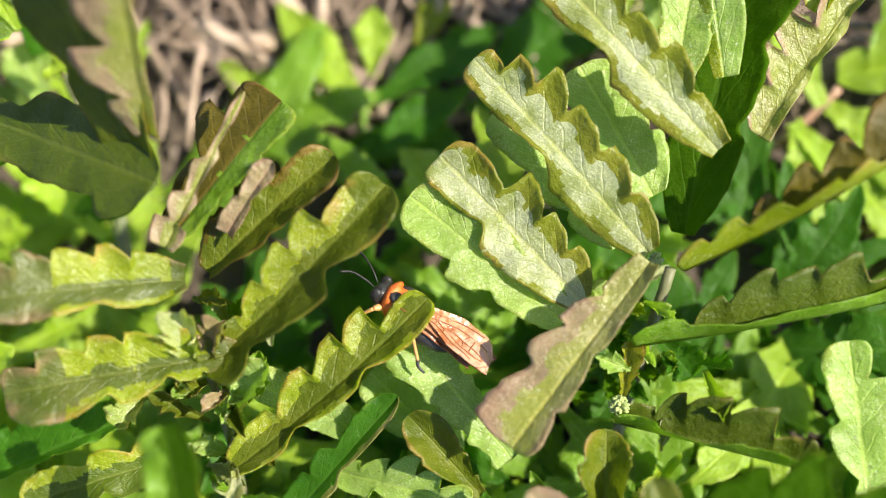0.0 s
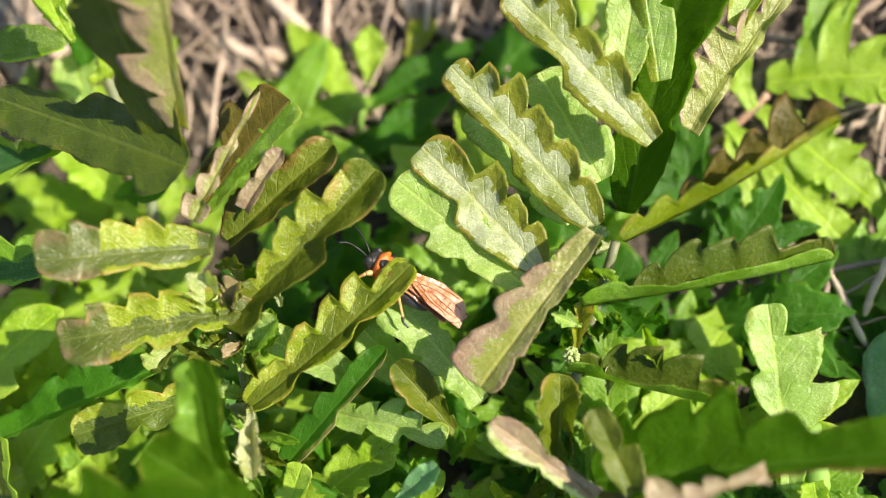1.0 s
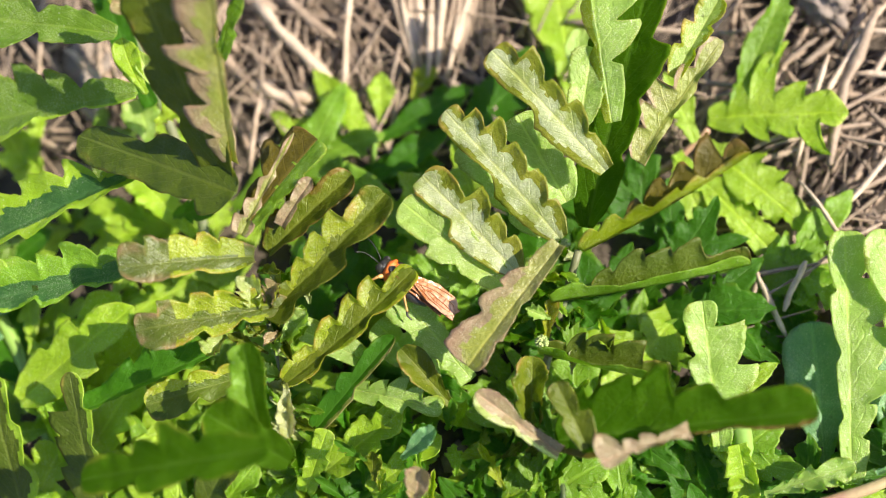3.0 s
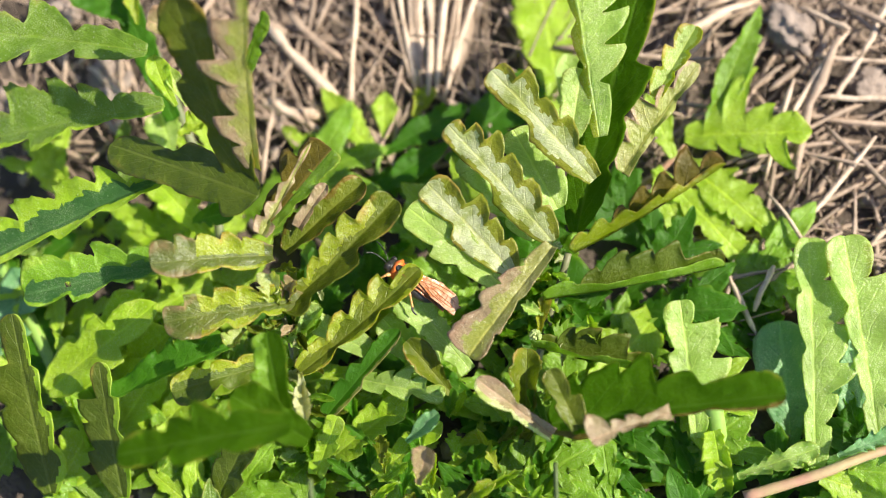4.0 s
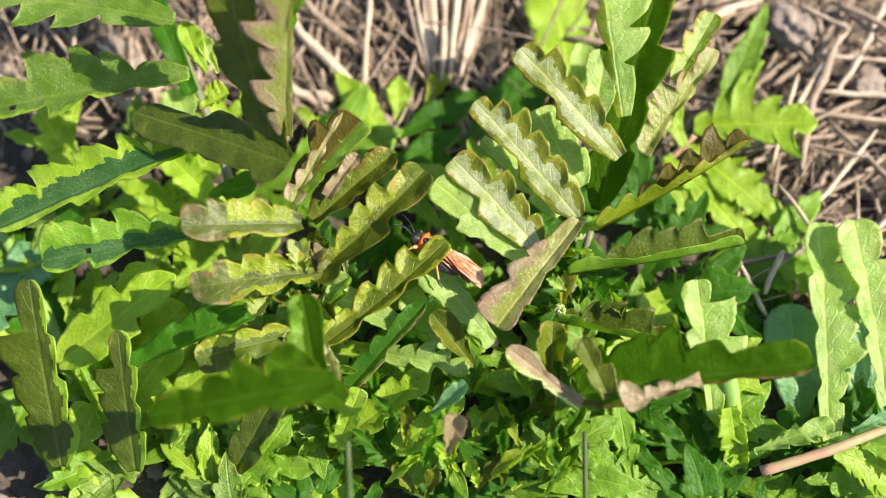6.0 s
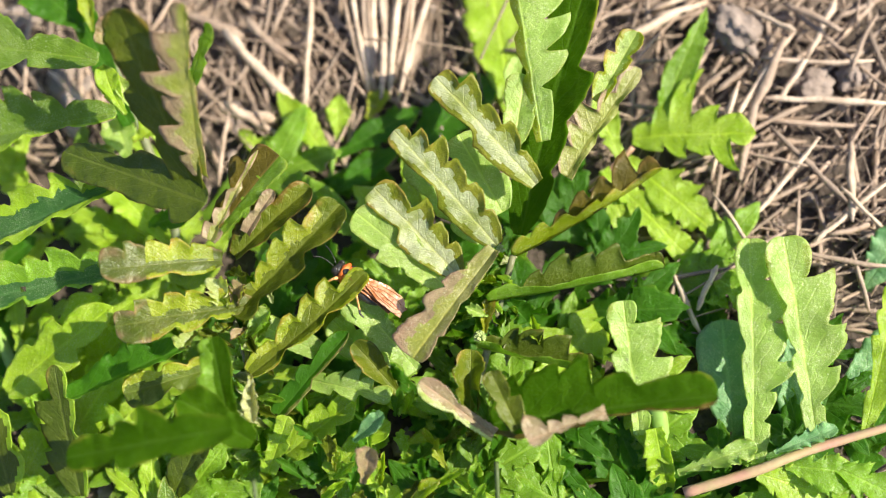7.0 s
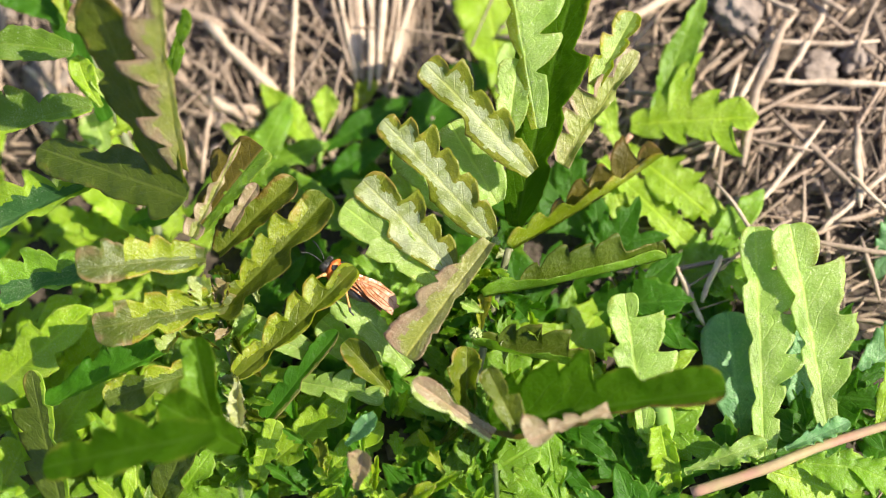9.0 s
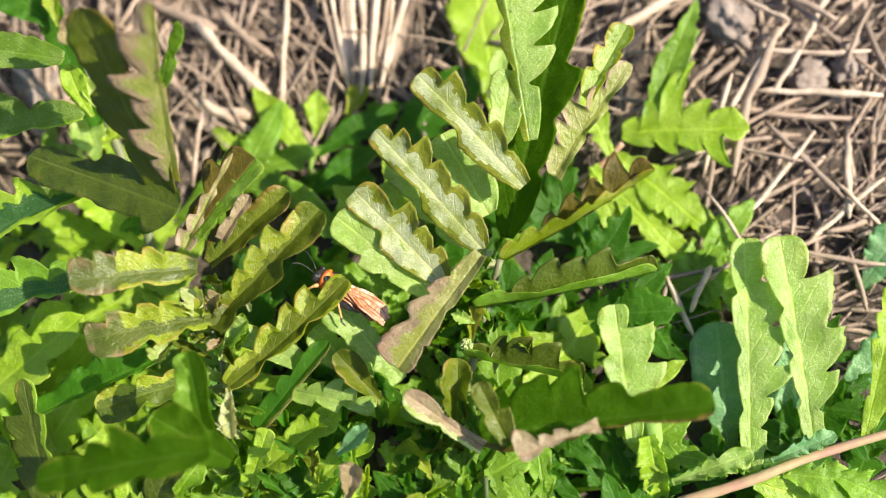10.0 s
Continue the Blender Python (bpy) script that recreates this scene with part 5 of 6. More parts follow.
leaf = blade(plant, (-1.6, 0.5, 3.0), (-9.7, 9.1, 4.0), (2.48, 2.73), (0.3, 0.3), (LIME, FRESH), teeth=4, bite=0.3, blunt=1.5, sharp=True, seed=243)
leaf = blade(plant, (-6.8, 1.7, 3.0), (-14.1, 8.2, 3.4), (2.11, 2.11), (0.3, 0.3), (FRESH, LIME), teeth=4, bite=0.3, blunt=1.5, sharp=True, seed=244)
leaf = blade(plant, (-0.7, 3.4, 4.0), (-4.1, 12.1, 4.6), (2.11, 2.36), (0.3, 0.3), (LIME, FRESH), teeth=4, bite=0.3, blunt=1.5, sharp=True, seed=245)

plant = thing("large_ground_weed", "bright green weed with large jagged leaves", "plant", (-44.0, -18.9, -1.0))
stem(plant, [(-44.3, -22.6, -1.0), (-46.5, -15.4, 0.0), (-51.5, -6.8, 1.0), (-56.4, 0.6, 2.0), (-59.8, 7.2, 2.0)], 0.98, 0.43, STEM_GREEN, name="midrib", seed=280)
leaf = blade(plant, (-45.9, -15.4, 0.0), (-62.8, 7.5, 1.0), (6.32, 5.69), (0.2, 0.2), (DEEP, FRESH), teeth=4, bite=0.35, blunt=1.6, sharp=True, foot=0.4, seed=246)
blade(leaf, (-50.9, -8.0, 0.5), (-60.9, -7.6, 1.0), (3.13, 2.88), (0.2, 0.2), (GREYGREEN, FRESH), teeth=3, bite=0.3, blunt=1.6, sharp=True, name="lobe", seed=247)
blade(leaf, (-53.9, -2.3, 0.8), (-47.1, 3.3, 2.0), (3.80, 2.91), (0.2, 0.2), (DEEP, FRESH), teeth=3, bite=0.3, blunt=1.6, sharp=True, name="lobe", seed=248)
leaf = lobed_leaf(plant, (-46.1, -14.0, 2.0), (-37.0, -4.7, 6.0), [(0.30, 3.03), (0.55, 3.56), (0.80, 2.90)], [(0.30, 2.90), (0.55, 3.29), (0.80, 2.63)], (LIME, LIME), fold=(10, 10), curl=(10, 10), notch=0.3, blunt=1.4, seed=750)
leaf = lobed_leaf(plant, (-40.1, -13.7, 2.0), (-34.1, -8.5, 4.5), [(0.30, 2.62), (0.55, 2.89), (0.80, 2.36)], [(0.30, 2.62), (0.55, 3.02), (0.80, 2.36)], (LIME, LIME), fold=(10, 10), curl=(10, 10), blunt=1.4, seed=751)
leaf = lobed_leaf(plant, (-46.6, -26.6, 0.0), (-42.2, -19.9, 4.0), [(0.30, 2.90), (0.60, 3.56), (0.84, 2.37)], [(0.30, 2.64), (0.60, 3.30), (0.84, 2.24)], (LIME, LIME), fold=(10, 10), curl=(10, 10), seed=752)
leaf = lobed_leaf(plant, (-34.7, -17.6, 1.0), (-27.1, -12.1, 4.0), [(0.30, 2.61), (0.60, 3.00), (0.84, 2.35)], [(0.30, 2.61), (0.60, 3.00), (0.84, 2.35)], (LIME, FRESH), fold=(10, 10), curl=(10, 10), blunt=1.4, seed=753)
leaf = lobed_leaf(plant, (-41.3, -21.1, 4.0), (-46.5, -13.6, 3.0), [(0.30, 0.52), (0.80, 0.66)], [(0.30, 0.52), (0.80, 0.66)], (LIME, LIME), fold=(40, 40), curl=(10, 10), notch=0.05, seed=754)
leaf = lobed_leaf(plant, (-59.4, -10.8, 1.0), (-50.6, -2.2, 2.0), [(0.30, 4.15), (0.60, 4.56), (0.84, 3.18)], [(0.30, 4.15), (0.60, 4.56), (0.84, 3.18)], (GREYGREEN, FRESH), fold=(8, 8), curl=(10, 10), notch=0.4, blunt=1.4, seed=755)
leaf = lobed_leaf(plant, (-46.7, -15.5, 5.0), (-34.4, -6.6, 9.0), [(0.30, 3.05), (0.55, 3.42), (0.80, 2.68)], [(0.30, 2.81), (0.55, 3.17), (0.80, 2.44)], (LIME, LIME), fold=(8, 8), curl=(10, 10), notch=0.3, blunt=1.5, seed=756)
leaf = lobed_leaf(plant, (-40.1, -20.1, 2.0), (-34.4, -12.3, 5.0), [(0.30, 2.83), (0.55, 3.33), (0.80, 2.71)], [(0.30, 2.71), (0.55, 3.08), (0.80, 2.46)], (LIME, LIME), fold=(10, 10), curl=(10, 10), notch=0.3, blunt=1.4, seed=757)
leaf = blade(plant, (-37.2, 5.0, 1.0), (-31.8, 12.8, 2.0), (2.57, 2.57), (0.4, 0.4), (LIME, FRESH), teeth=3, bite=0.2, seed=253)
# ---- crowded low growth round the stems ----

plant = thing("tufted_weed", "tuft of small dark and lime leaves in the shade", "plant", (-3.8, -20.3, -1.0))
leaf = blade(plant, (-8.5, -27.7, 2.6), (-11.7, -24.6, 5.6), (1.05, 0.87), (0.6, 0.6), (OLIVE, OLIVE), teeth=3, bite=0.4, fine=0.7, blunt=1.5, sharp=True, seed=254)
leaf = blade(plant, (-5.1, -16.1, 6.0), (-5.1, -12.8, 9.0), (0.63, 0.71), (0.6, 0.6), (DEEP, DEEP), teeth=3, bite=0.4, fine=0.7, blunt=1.5, sharp=True, seed=255)
leaf = blade(plant, (-12.8, -19.1, 4.7), (-13.7, -14.3, 7.7), (0.97, 0.64), (0.6, 0.6), (DEEP, FRESH), teeth=3, bite=0.4, fine=0.7, blunt=1.5, sharp=True, seed=256)
leaf = blade(plant, (3.5, -20.2, 2.4), (5.3, -18.3, 5.4), (0.99, 0.88), (0.6, 0.6), (OLIVE, OLIVE), teeth=3, bite=0.4, fine=0.7, blunt=1.5, sharp=True, seed=257)
leaf = blade(plant, (0.1, -26.8, 2.5), (0.6, -24.0, 5.5), (0.86, 0.69), (0.6, 0.6), (OLIVE, YELLOW), teeth=3, bite=0.4, fine=0.7, blunt=1.5, sharp=True, seed=258)
leaf = blade(plant, (6.1, -22.7, 4.0), (8.4, -18.5, 7.0), (1.07, 0.82), (0.6, 0.6), (DEEP, OLIVE), teeth=3, bite=0.4, fine=0.7, blunt=1.5, sharp=True, seed=259)
leaf = blade(plant, (-9.9, -23.3, 4.5), (-9.6, -20.1, 7.5), (0.87, 0.69), (0.6, 0.6), (YELLOW, LIME), teeth=3, bite=0.4, fine=0.7, blunt=1.5, sharp=True, seed=260)
leaf = blade(plant, (-9.9, -22.7, 8.3), (-9.7, -20.3, 11.3), (0.75, 1.07), (0.6, 0.6), (OLIVE, OLIVE), teeth=3, bite=0.4, fine=0.7, blunt=1.5, sharp=True, seed=261)
leaf = blade(plant, (-7.2, -18.3, 4.1), (-9.9, -16.8, 7.1), (0.69, 0.81), (0.6, 0.6), (DEEP, DEEP), teeth=3, bite=0.4, fine=0.7, blunt=1.5, sharp=True, seed=262)
leaf = blade(plant, (-9.6, -24.2, 7.4), (-6.9, -22.8, 10.4), (0.63, 1.01), (0.6, 0.6), (FRESH, LIME), teeth=3, bite=0.4, fine=0.7, blunt=1.5, sharp=True, seed=263)
leaf = blade(plant, (-5.4, -26.1, 3.0), (-4.6, -21.2, 6.0), (0.82, 0.63), (0.6, 0.6), (YELLOW, LIME), teeth=3, bite=0.4, fine=0.7, blunt=1.5, sharp=True, seed=264)
leaf = blade(plant, (-11.5, -24.9, 7.3), (-15.0, -22.7, 10.3), (0.65, 1.08), (0.6, 0.6), (DEEP, OLIVE), teeth=3, bite=0.4, fine=0.7, blunt=1.5, sharp=True, seed=265)
leaf = blade(plant, (-3.3, -17.9, 8.4), (-2.6, -15.3, 11.4), (0.78, 0.89), (0.6, 0.6), (DEEP, OLIVE), teeth=3, bite=0.4, fine=0.7, blunt=1.5, sharp=True, seed=266)
leaf = blade(plant, (1.8, -20.3, 7.8), (3.8, -19.2, 10.8), (0.60, 0.91), (0.6, 0.6), (OLIVE, OLIVE), teeth=3, bite=0.4, fine=0.7, blunt=1.5, sharp=True, seed=267)
leaf = blade(plant, (4.8, -26.3, 3.2), (7.7, -22.7, 6.2), (1.13, 0.83), (0.6, 0.6), (DEEP, OLIVE), teeth=3, bite=0.4, fine=0.7, blunt=1.5, sharp=True, seed=268)
leaf = blade(plant, (-11.5, -23.2, 3.1), (-11.4, -19.6, 6.1), (0.65, 1.00), (0.6, 0.6), (DEEP, FRESH), teeth=3, bite=0.4, fine=0.7, blunt=1.5, sharp=True, seed=269)
leaf = blade(plant, (-0.1, -24.8, 8.5), (-0.1, -22.4, 11.5), (1.00, 0.81), (0.6, 0.6), (DEEP, DEEP), teeth=3, bite=0.4, fine=0.7, blunt=1.5, sharp=True, seed=270)
leaf = blade(plant, (-12.5, -15.9, 2.0), (-14.7, -14.1, 5.0), (0.99, 1.09), (0.6, 0.6), (OLIVE, YELLOW), teeth=3, bite=0.4, fine=0.7, blunt=1.5, sharp=True, seed=271)
leaf = blade(plant, (-2.5, -27.9, 7.7), (-0.4, -24.6, 10.7), (0.83, 0.73), (0.6, 0.6), (OLIVE, OLIVE), teeth=3, bite=0.4, fine=0.7, blunt=1.5, sharp=True, seed=272)
leaf = blade(plant, (-5.4, -22.1, 4.1), (-7.3, -19.7, 7.1), (1.01, 1.12), (0.6, 0.6), (DEEP, FRESH), teeth=3, bite=0.4, fine=0.7, blunt=1.5, sharp=True, seed=273)
leaf = blade(plant, (6.5, -18.8, 8.8), (4.7, -15.5, 11.8), (1.01, 0.97), (0.6, 0.6), (DEEP, OLIVE), teeth=3, bite=0.4, fine=0.7, blunt=1.5, sharp=True, seed=274)
leaf = blade(plant, (-6.6, -19.8, 8.3), (-4.3, -17.5, 11.3), (0.67, 0.77), (0.6, 0.6), (DEEP, FRESH), teeth=3, bite=0.4, fine=0.7, blunt=1.5, sharp=True, seed=275)
leaf = blade(plant, (6.1, -26.2, 6.3), (4.7, -23.3, 9.3), (1.02, 0.90), (0.6, 0.6), (DEEP, OLIVE), teeth=3, bite=0.4, fine=0.7, blunt=1.5, sharp=True, seed=276)
leaf = blade(plant, (-5.8, -21.3, 7.9), (-5.8, -17.7, 10.9), (0.65, 0.84), (0.6, 0.6), (FRESH, LIME), teeth=3, bite=0.4, fine=0.7, blunt=1.5, sharp=True, seed=277)
leaf = blade(plant, (4.1, -28.0, 7.8), (6.3, -24.7, 10.8), (0.70, 1.01), (0.6, 0.6), (FRESH, LIME), teeth=3, bite=0.4, fine=0.7, blunt=1.5, sharp=True, seed=278)
leaf = blade(plant, (-7.6, -28.1, 3.7), (-6.6, -25.2, 6.7), (1.03, 1.00), (0.6, 0.6), (OLIVE, OLIVE), teeth=3, bite=0.4, fine=0.7, blunt=1.5, sharp=True, seed=279)
leaf = blade(plant, (-8.0, -25.9, 4.6), (-6.9, -21.3, 7.6), (1.03, 0.79), (0.6, 0.6), (DEEP, FRESH), teeth=3, bite=0.4, fine=0.7, blunt=1.5, sharp=True, seed=280)
leaf = blade(plant, (0.0, -25.5, 7.5), (4.3, -23.2, 10.5), (0.57, 0.66), (0.6, 0.6), (LIME, LIME), teeth=3, bite=0.4, fine=0.7, blunt=1.5, sharp=True, seed=281)
leaf = blade(plant, (-7.9, -16.7, 4.0), (-8.2, -12.6, 7.0), (0.66, 0.80), (0.6, 0.6), (DEEP, FRESH), teeth=3, bite=0.4, fine=0.7, blunt=1.5, sharp=True, seed=282)
leaf = blade(plant, (7.0, -16.0, 2.6), (9.8, -12.3, 5.6), (0.98, 0.81), (0.6, 0.6), (LIME, LIME), teeth=3, bite=0.4, fine=0.7, blunt=1.5, sharp=True, seed=283)
leaf = blade(plant, (3.7, -25.7, 4.2), (5.5, -22.2, 7.2), (1.00, 1.13), (0.6, 0.6), (FRESH, LIME), teeth=3, bite=0.4, fine=0.7, blunt=1.5, sharp=True, seed=284)
leaf = blade(plant, (-11.7, -27.0, 5.0), (-8.2, -24.5, 8.0), (0.71, 0.79), (0.6, 0.6), (LIME, LIME), teeth=3, bite=0.4, fine=0.7, blunt=1.5, sharp=True, seed=285)
leaf = blade(plant, (-4.4, -25.4, 4.1), (-6.7, -23.5, 7.1), (0.77, 0.69), (0.6, 0.6), (LIME, LIME), teeth=3, bite=0.4, fine=0.7, blunt=1.5, sharp=True, seed=286)
leaf = blade(plant, (6.3, -16.0, 3.2), (7.9, -13.8, 6.2), (0.76, 0.73), (0.6, 0.6), (DEEP, OLIVE), teeth=3, bite=0.4, fine=0.7, blunt=1.5, sharp=True, seed=287)
leaf = blade(plant, (-3.0, -16.8, 3.0), (-1.7, -14.6, 6.0), (0.72, 0.72), (0.6, 0.6), (LIME, LIME), teeth=3, bite=0.4, fine=0.7, blunt=1.5, sharp=True, seed=288)
leaf = blade(plant, (-9.7, -17.4, 5.1), (-10.1, -13.2, 8.1), (0.82, 1.13), (0.6, 0.6), (FRESH, LIME), teeth=3, bite=0.4, fine=0.7, blunt=1.5, sharp=True, seed=289)
leaf = blade(plant, (-1.5, -27.0, 8.9), (1.8, -24.5, 11.9), (1.02, 0.95), (0.6, 0.6), (YELLOW, LIME), teeth=3, bite=0.4, fine=0.7, blunt=1.5, sharp=True, seed=290)
leaf = blade(plant, (2.5, -18.2, 7.8), (0.0, -14.0, 10.8), (0.85, 1.12), (0.6, 0.6), (FRESH, LIME), teeth=3, bite=0.4, fine=0.7, blunt=1.5, sharp=True, seed=291)
leaf = blade(plant, (-2.3, -27.4, 5.7), (-3.7, -24.7, 8.7), (1.03, 0.93), (0.6, 0.6), (LIME, LIME), teeth=3, bite=0.4, fine=0.7, blunt=1.5, sharp=True, seed=292)
leaf = blade(plant, (-10.5, -21.0, 8.6), (-13.2, -19.4, 11.6), (0.77, 0.57), (0.6, 0.6), (DEEP, OLIVE), teeth=3, bite=0.4, fine=0.7, blunt=1.5, sharp=True, seed=293)
leaf = blade(plant, (6.9, -25.9, 5.1), (2.6, -23.6, 8.1), (1.00, 1.04), (0.6, 0.6), (LIME, LIME), teeth=3, bite=0.4, fine=0.7, blunt=1.5, sharp=True, seed=294)
leaf = blade(plant, (-1.7, -22.9, 5.5), (0.8, -20.7, 8.5), (1.13, 0.77), (0.6, 0.6), (DEEP, OLIVE), teeth=3, bite=0.4, fine=0.7, blunt=1.5, sharp=True, seed=295)
leaf = blade(plant, (6.1, -23.6, 3.7), (5.8, -20.8, 6.7), (0.91, 1.12), (0.6, 0.6), (DEEP, OLIVE), teeth=3, bite=0.4, fine=0.7, blunt=1.5, sharp=True, seed=296)
leaf = blade(plant, (2.0, -21.2, 7.1), (4.1, -17.7, 10.1), (0.60, 1.11), (0.6, 0.6), (DEEP, OLIVE), teeth=3, bite=0.4, fine=0.7, blunt=1.5, sharp=True, seed=297)
leaf = blade(plant, (-2.8, -21.6, 3.0), (-2.9, -18.8, 6.0), (1.04, 1.04), (0.6, 0.6), (FRESH, LIME), teeth=3, bite=0.4, fine=0.7, blunt=1.5, sharp=True, seed=298)
leaf = blade(plant, (1.9, -22.9, 4.0), (-0.5, -18.8, 7.0), (0.84, 0.94), (0.6, 0.6), (YELLOW, LIME), teeth=3, bite=0.4, fine=0.7, blunt=1.5, sharp=True, seed=299)
leaf = blade(plant, (-5.5, -25.3, 13.0), (-4.6, -22.1, 16.0), (1.28, 1.17), (0.8, 0.8), (TAN, TAN), teeth=3, bite=0.3, seed=300)
leaf = lobed_leaf(plant, (-15.5, -21.6, 4.0), (-7.5, -16.0, 8.0), [(0.30, 1.91), (0.60, 2.25), (0.85, 1.58)], [(0.30, 1.91), (0.60, 2.14), (0.85, 1.58)], (LIME, LIME), fold=(8, 8), curl=(10, 10), notch=0.3, blunt=1.5, seed=759)
leaf = lobed_leaf(plant, (-10.9, -23.4, 4.0), (-4.0, -18.2, 7.0), [(0.30, 1.57), (0.60, 1.91), (0.85, 1.35)], [(0.30, 1.68), (0.60, 1.91), (0.85, 1.35)], (LIME, FRESH), fold=(8, 8), curl=(10, 10), blunt=1.5, seed=760)
leaf = lobed_leaf(plant, (-16.9, -23.6, 5.0), (-14.5, -18.1, 8.5), [(0.30, 1.24), (0.60, 1.46), (0.85, 1.12)], [(0.30, 1.24), (0.60, 1.46), (0.85, 1.12)], (LIME, LIME), fold=(10, 10), curl=(10, 10), notch=0.3, seed=761)
leaf = lobed_leaf(plant, (-4.9, -13.0, 6.0), (-10.4, -7.8, 8.5), [(0.30, 1.90), (0.60, 2.23), (0.85, 1.90)], [(0.30, 1.90), (0.60, 2.23), (0.85, 1.68)], (PALE, FRESH), fold=(8, 8), curl=(10, 10), notch=0.25, seed=762)
leaf = blade(plant, (-7.2, -20.8, 10.0), (-3.9, -18.3, 13.0), (0.77, 0.99), (0.6, 0.6), (GREYGREEN, DEEP), teeth=2, bite=0.1, seed=301)
# ---- stalks and clods that can be told apart ----
stalk((-16.2, 38.7, 3.0), (-16.5, 12.7, 0.0), 0.43, 340, STRAW_PALE)
stalk((-19.1, 36.2, 2.0), (-21.4, 29.9, 1.0), 0.26, 341, STRAW)
stalk((-27.5, 30.8, 1.0), (-18.5, 21.5, 0.5), 0.65, 342, STRAW_PALE)
stalk((-28.0, 21.1, 0.0), (-20.2, 18.8, 0.0), 0.77, 343, STRAW_PALE)
stalk((-31.2, 25.3, 0.0), (-25.8, 18.0, -0.5), 0.43, 344, STRAW)
stalk((-34.1, 33.7, -0.0), (-25.2, 30.1, 0.0), 0.61, 345, STRAW)
stalk((-24.8, 34.3, -0.0), (-18.2, 31.9, 0.0), 0.35, 346, STRAW)
stalk((-10.2, 11.2, 0.0), (-14.6, 17.7, 0.0), 0.41, 347, STRAW)
stalk((-9.3, 22.5, 0.5), (-13.0, 38.7, 3.8), 0.27, 348, STRAW)
stalk((-8.9, 21.6, 0.5), (-12.6, 39.4, 4.5), 0.35, 349, STRAW_PALE)
stalk((-8.6, 22.8, 0.5), (-10.1, 40.0, 3.8), 0.44, 350, STRAW_PALE)
stalk((-8.2, 21.9, 0.5), (-9.5, 40.1, 4.0), 0.38, 351, STRAW)
stalk((-8.0, 24.2, 0.5), (-8.4, 38.8, 3.9), 0.44, 352, STRAW_PALE)
stalk((-7.5, 21.3, 0.5), (-8.3, 38.1, 3.4), 0.45, 353, STRAW_PALE)
stalk((-7.3, 24.0, 0.5), (-7.8, 39.3, 4.4), 0.35, 354, STRAW)
stalk((-6.9, 23.3, 0.5), (-6.6, 39.5, 3.2), 0.38, 355, STRAW_PALE)
stalk((-6.5, 21.3, 0.5), (-5.1, 37.2, 4.2), 0.46, 356, STRAW_PALE)
stalk((-6.2, 23.8, 0.5), (-3.8, 37.0, 4.3), 0.37, 357, STRAW)
stalk((-5.9, 23.6, 0.5), (-3.2, 38.9, 3.1), 0.27, 358, STRAW_PALE)
stalk((-5.5, 21.0, 0.5), (-3.9, 38.1, 3.3), 0.28, 359, STRAW_PALE)
stalk((-5.1, 21.8, 0.5), (-1.9, 40.1, 3.7), 0.26, 360, STRAW)
stalk((-4.9, 23.2, 0.5), (-0.5, 37.3, 3.5), 0.46, 361, STRAW_PALE)
stalk((-4.5, 24.0, 0.5), (-0.9, 40.6, 2.9), 0.34, 362, STRAW_PALE)
stalk((-4.2, 23.8, 0.5), (-1.0, 37.9, 3.1), 0.45, 363, STRAW)
stalk((21.6, 27.7, 3.2), (31.1, 33.5, 1.6), 0.53, 364, STRAW_PALE)
stalk((24.4, 31.9, 2.1), (32.4, 34.9, 2.4), 0.42, 365, STRAW_PALE)
stalk((39.9, 28.3, 2.2), (33.9, 10.2, 2.4), 0.69, 366, STRAW)
stalk((36.1, 15.7, 2.0), (26.5, 12.4, 1.8), 0.36, 367, STRAW)
stalk((29.8, 12.6, 1.2), (42.2, 20.1, 1.4), 0.36, 368, STRAW)
stalk((33.6, 17.5, 2.1), (41.2, 29.0, 2.1), 0.32, 369, STRAW_PALE)
stalk((37.3, 25.8, 1.7), (49.9, 25.1, 2.2), 0.29, 370, STRAW_PALE)
stalk((50.7, 19.6, 2.3), (36.3, 20.4, 2.4), 0.36, 371, STRAW_PALE)
stalk((46.3, 28.8, 2.4), (40.2, 32.8, 1.9), 0.49, 372, STRAW)
stalk((50.9, 31.3, 1.6), (47.2, 23.7, 2.6), 0.25, 373, STRAW)
stalk((31.5, 6.1, 0.6), (41.7, 10.7, 0.7), 0.36, 374, STRAW)
stalk((34.3, 22.1, 3.4), (30.9, 10.6, 1.3), 0.32, 375, STRAW_PALE)
stalk((43.0, 15.6, 2.3), (33.8, 4.5, 1.5), 0.28, 376, STRAW_PALE)
stalk((46.9, 15.2, 1.4), (46.2, 5.7, 1.6), 0.44, 377, STRAW_PALE)
stalk((36.3, 3.8, 1.4), (49.4, 0.5, 1.6), 0.31, 378, STRAW)
stalk((40.2, 15.6, 0.6), (27.7, 12.3, 2.2), 0.24, 379, STRAW)
stalk((29.8, -2.0, 1.4), (38.8, 4.6, 1.2), 0.31, 380, STRAW)
stalk((50.3, 10.5, 1.2), (41.8, 3.3, 1.1), 0.31, 381, STRAW_PALE)
stalk((42.2, 25.2, 2.6), (39.1, 20.4, 0.8), 0.40, 382, STRAW_PALE)
stalk((35.7, 32.4, 1.5), (41.1, 28.6, 3.0), 0.37, 383, STRAW_PALE)
stalk((44.8, 9.2, 3.1), (49.9, 4.6, 1.0), 0.27, 384, STRAW_PALE)
stalk((30.7, 8.8, 2.5), (35.2, 0.7, 3.2), 0.28, 385, STRAW_PALE)
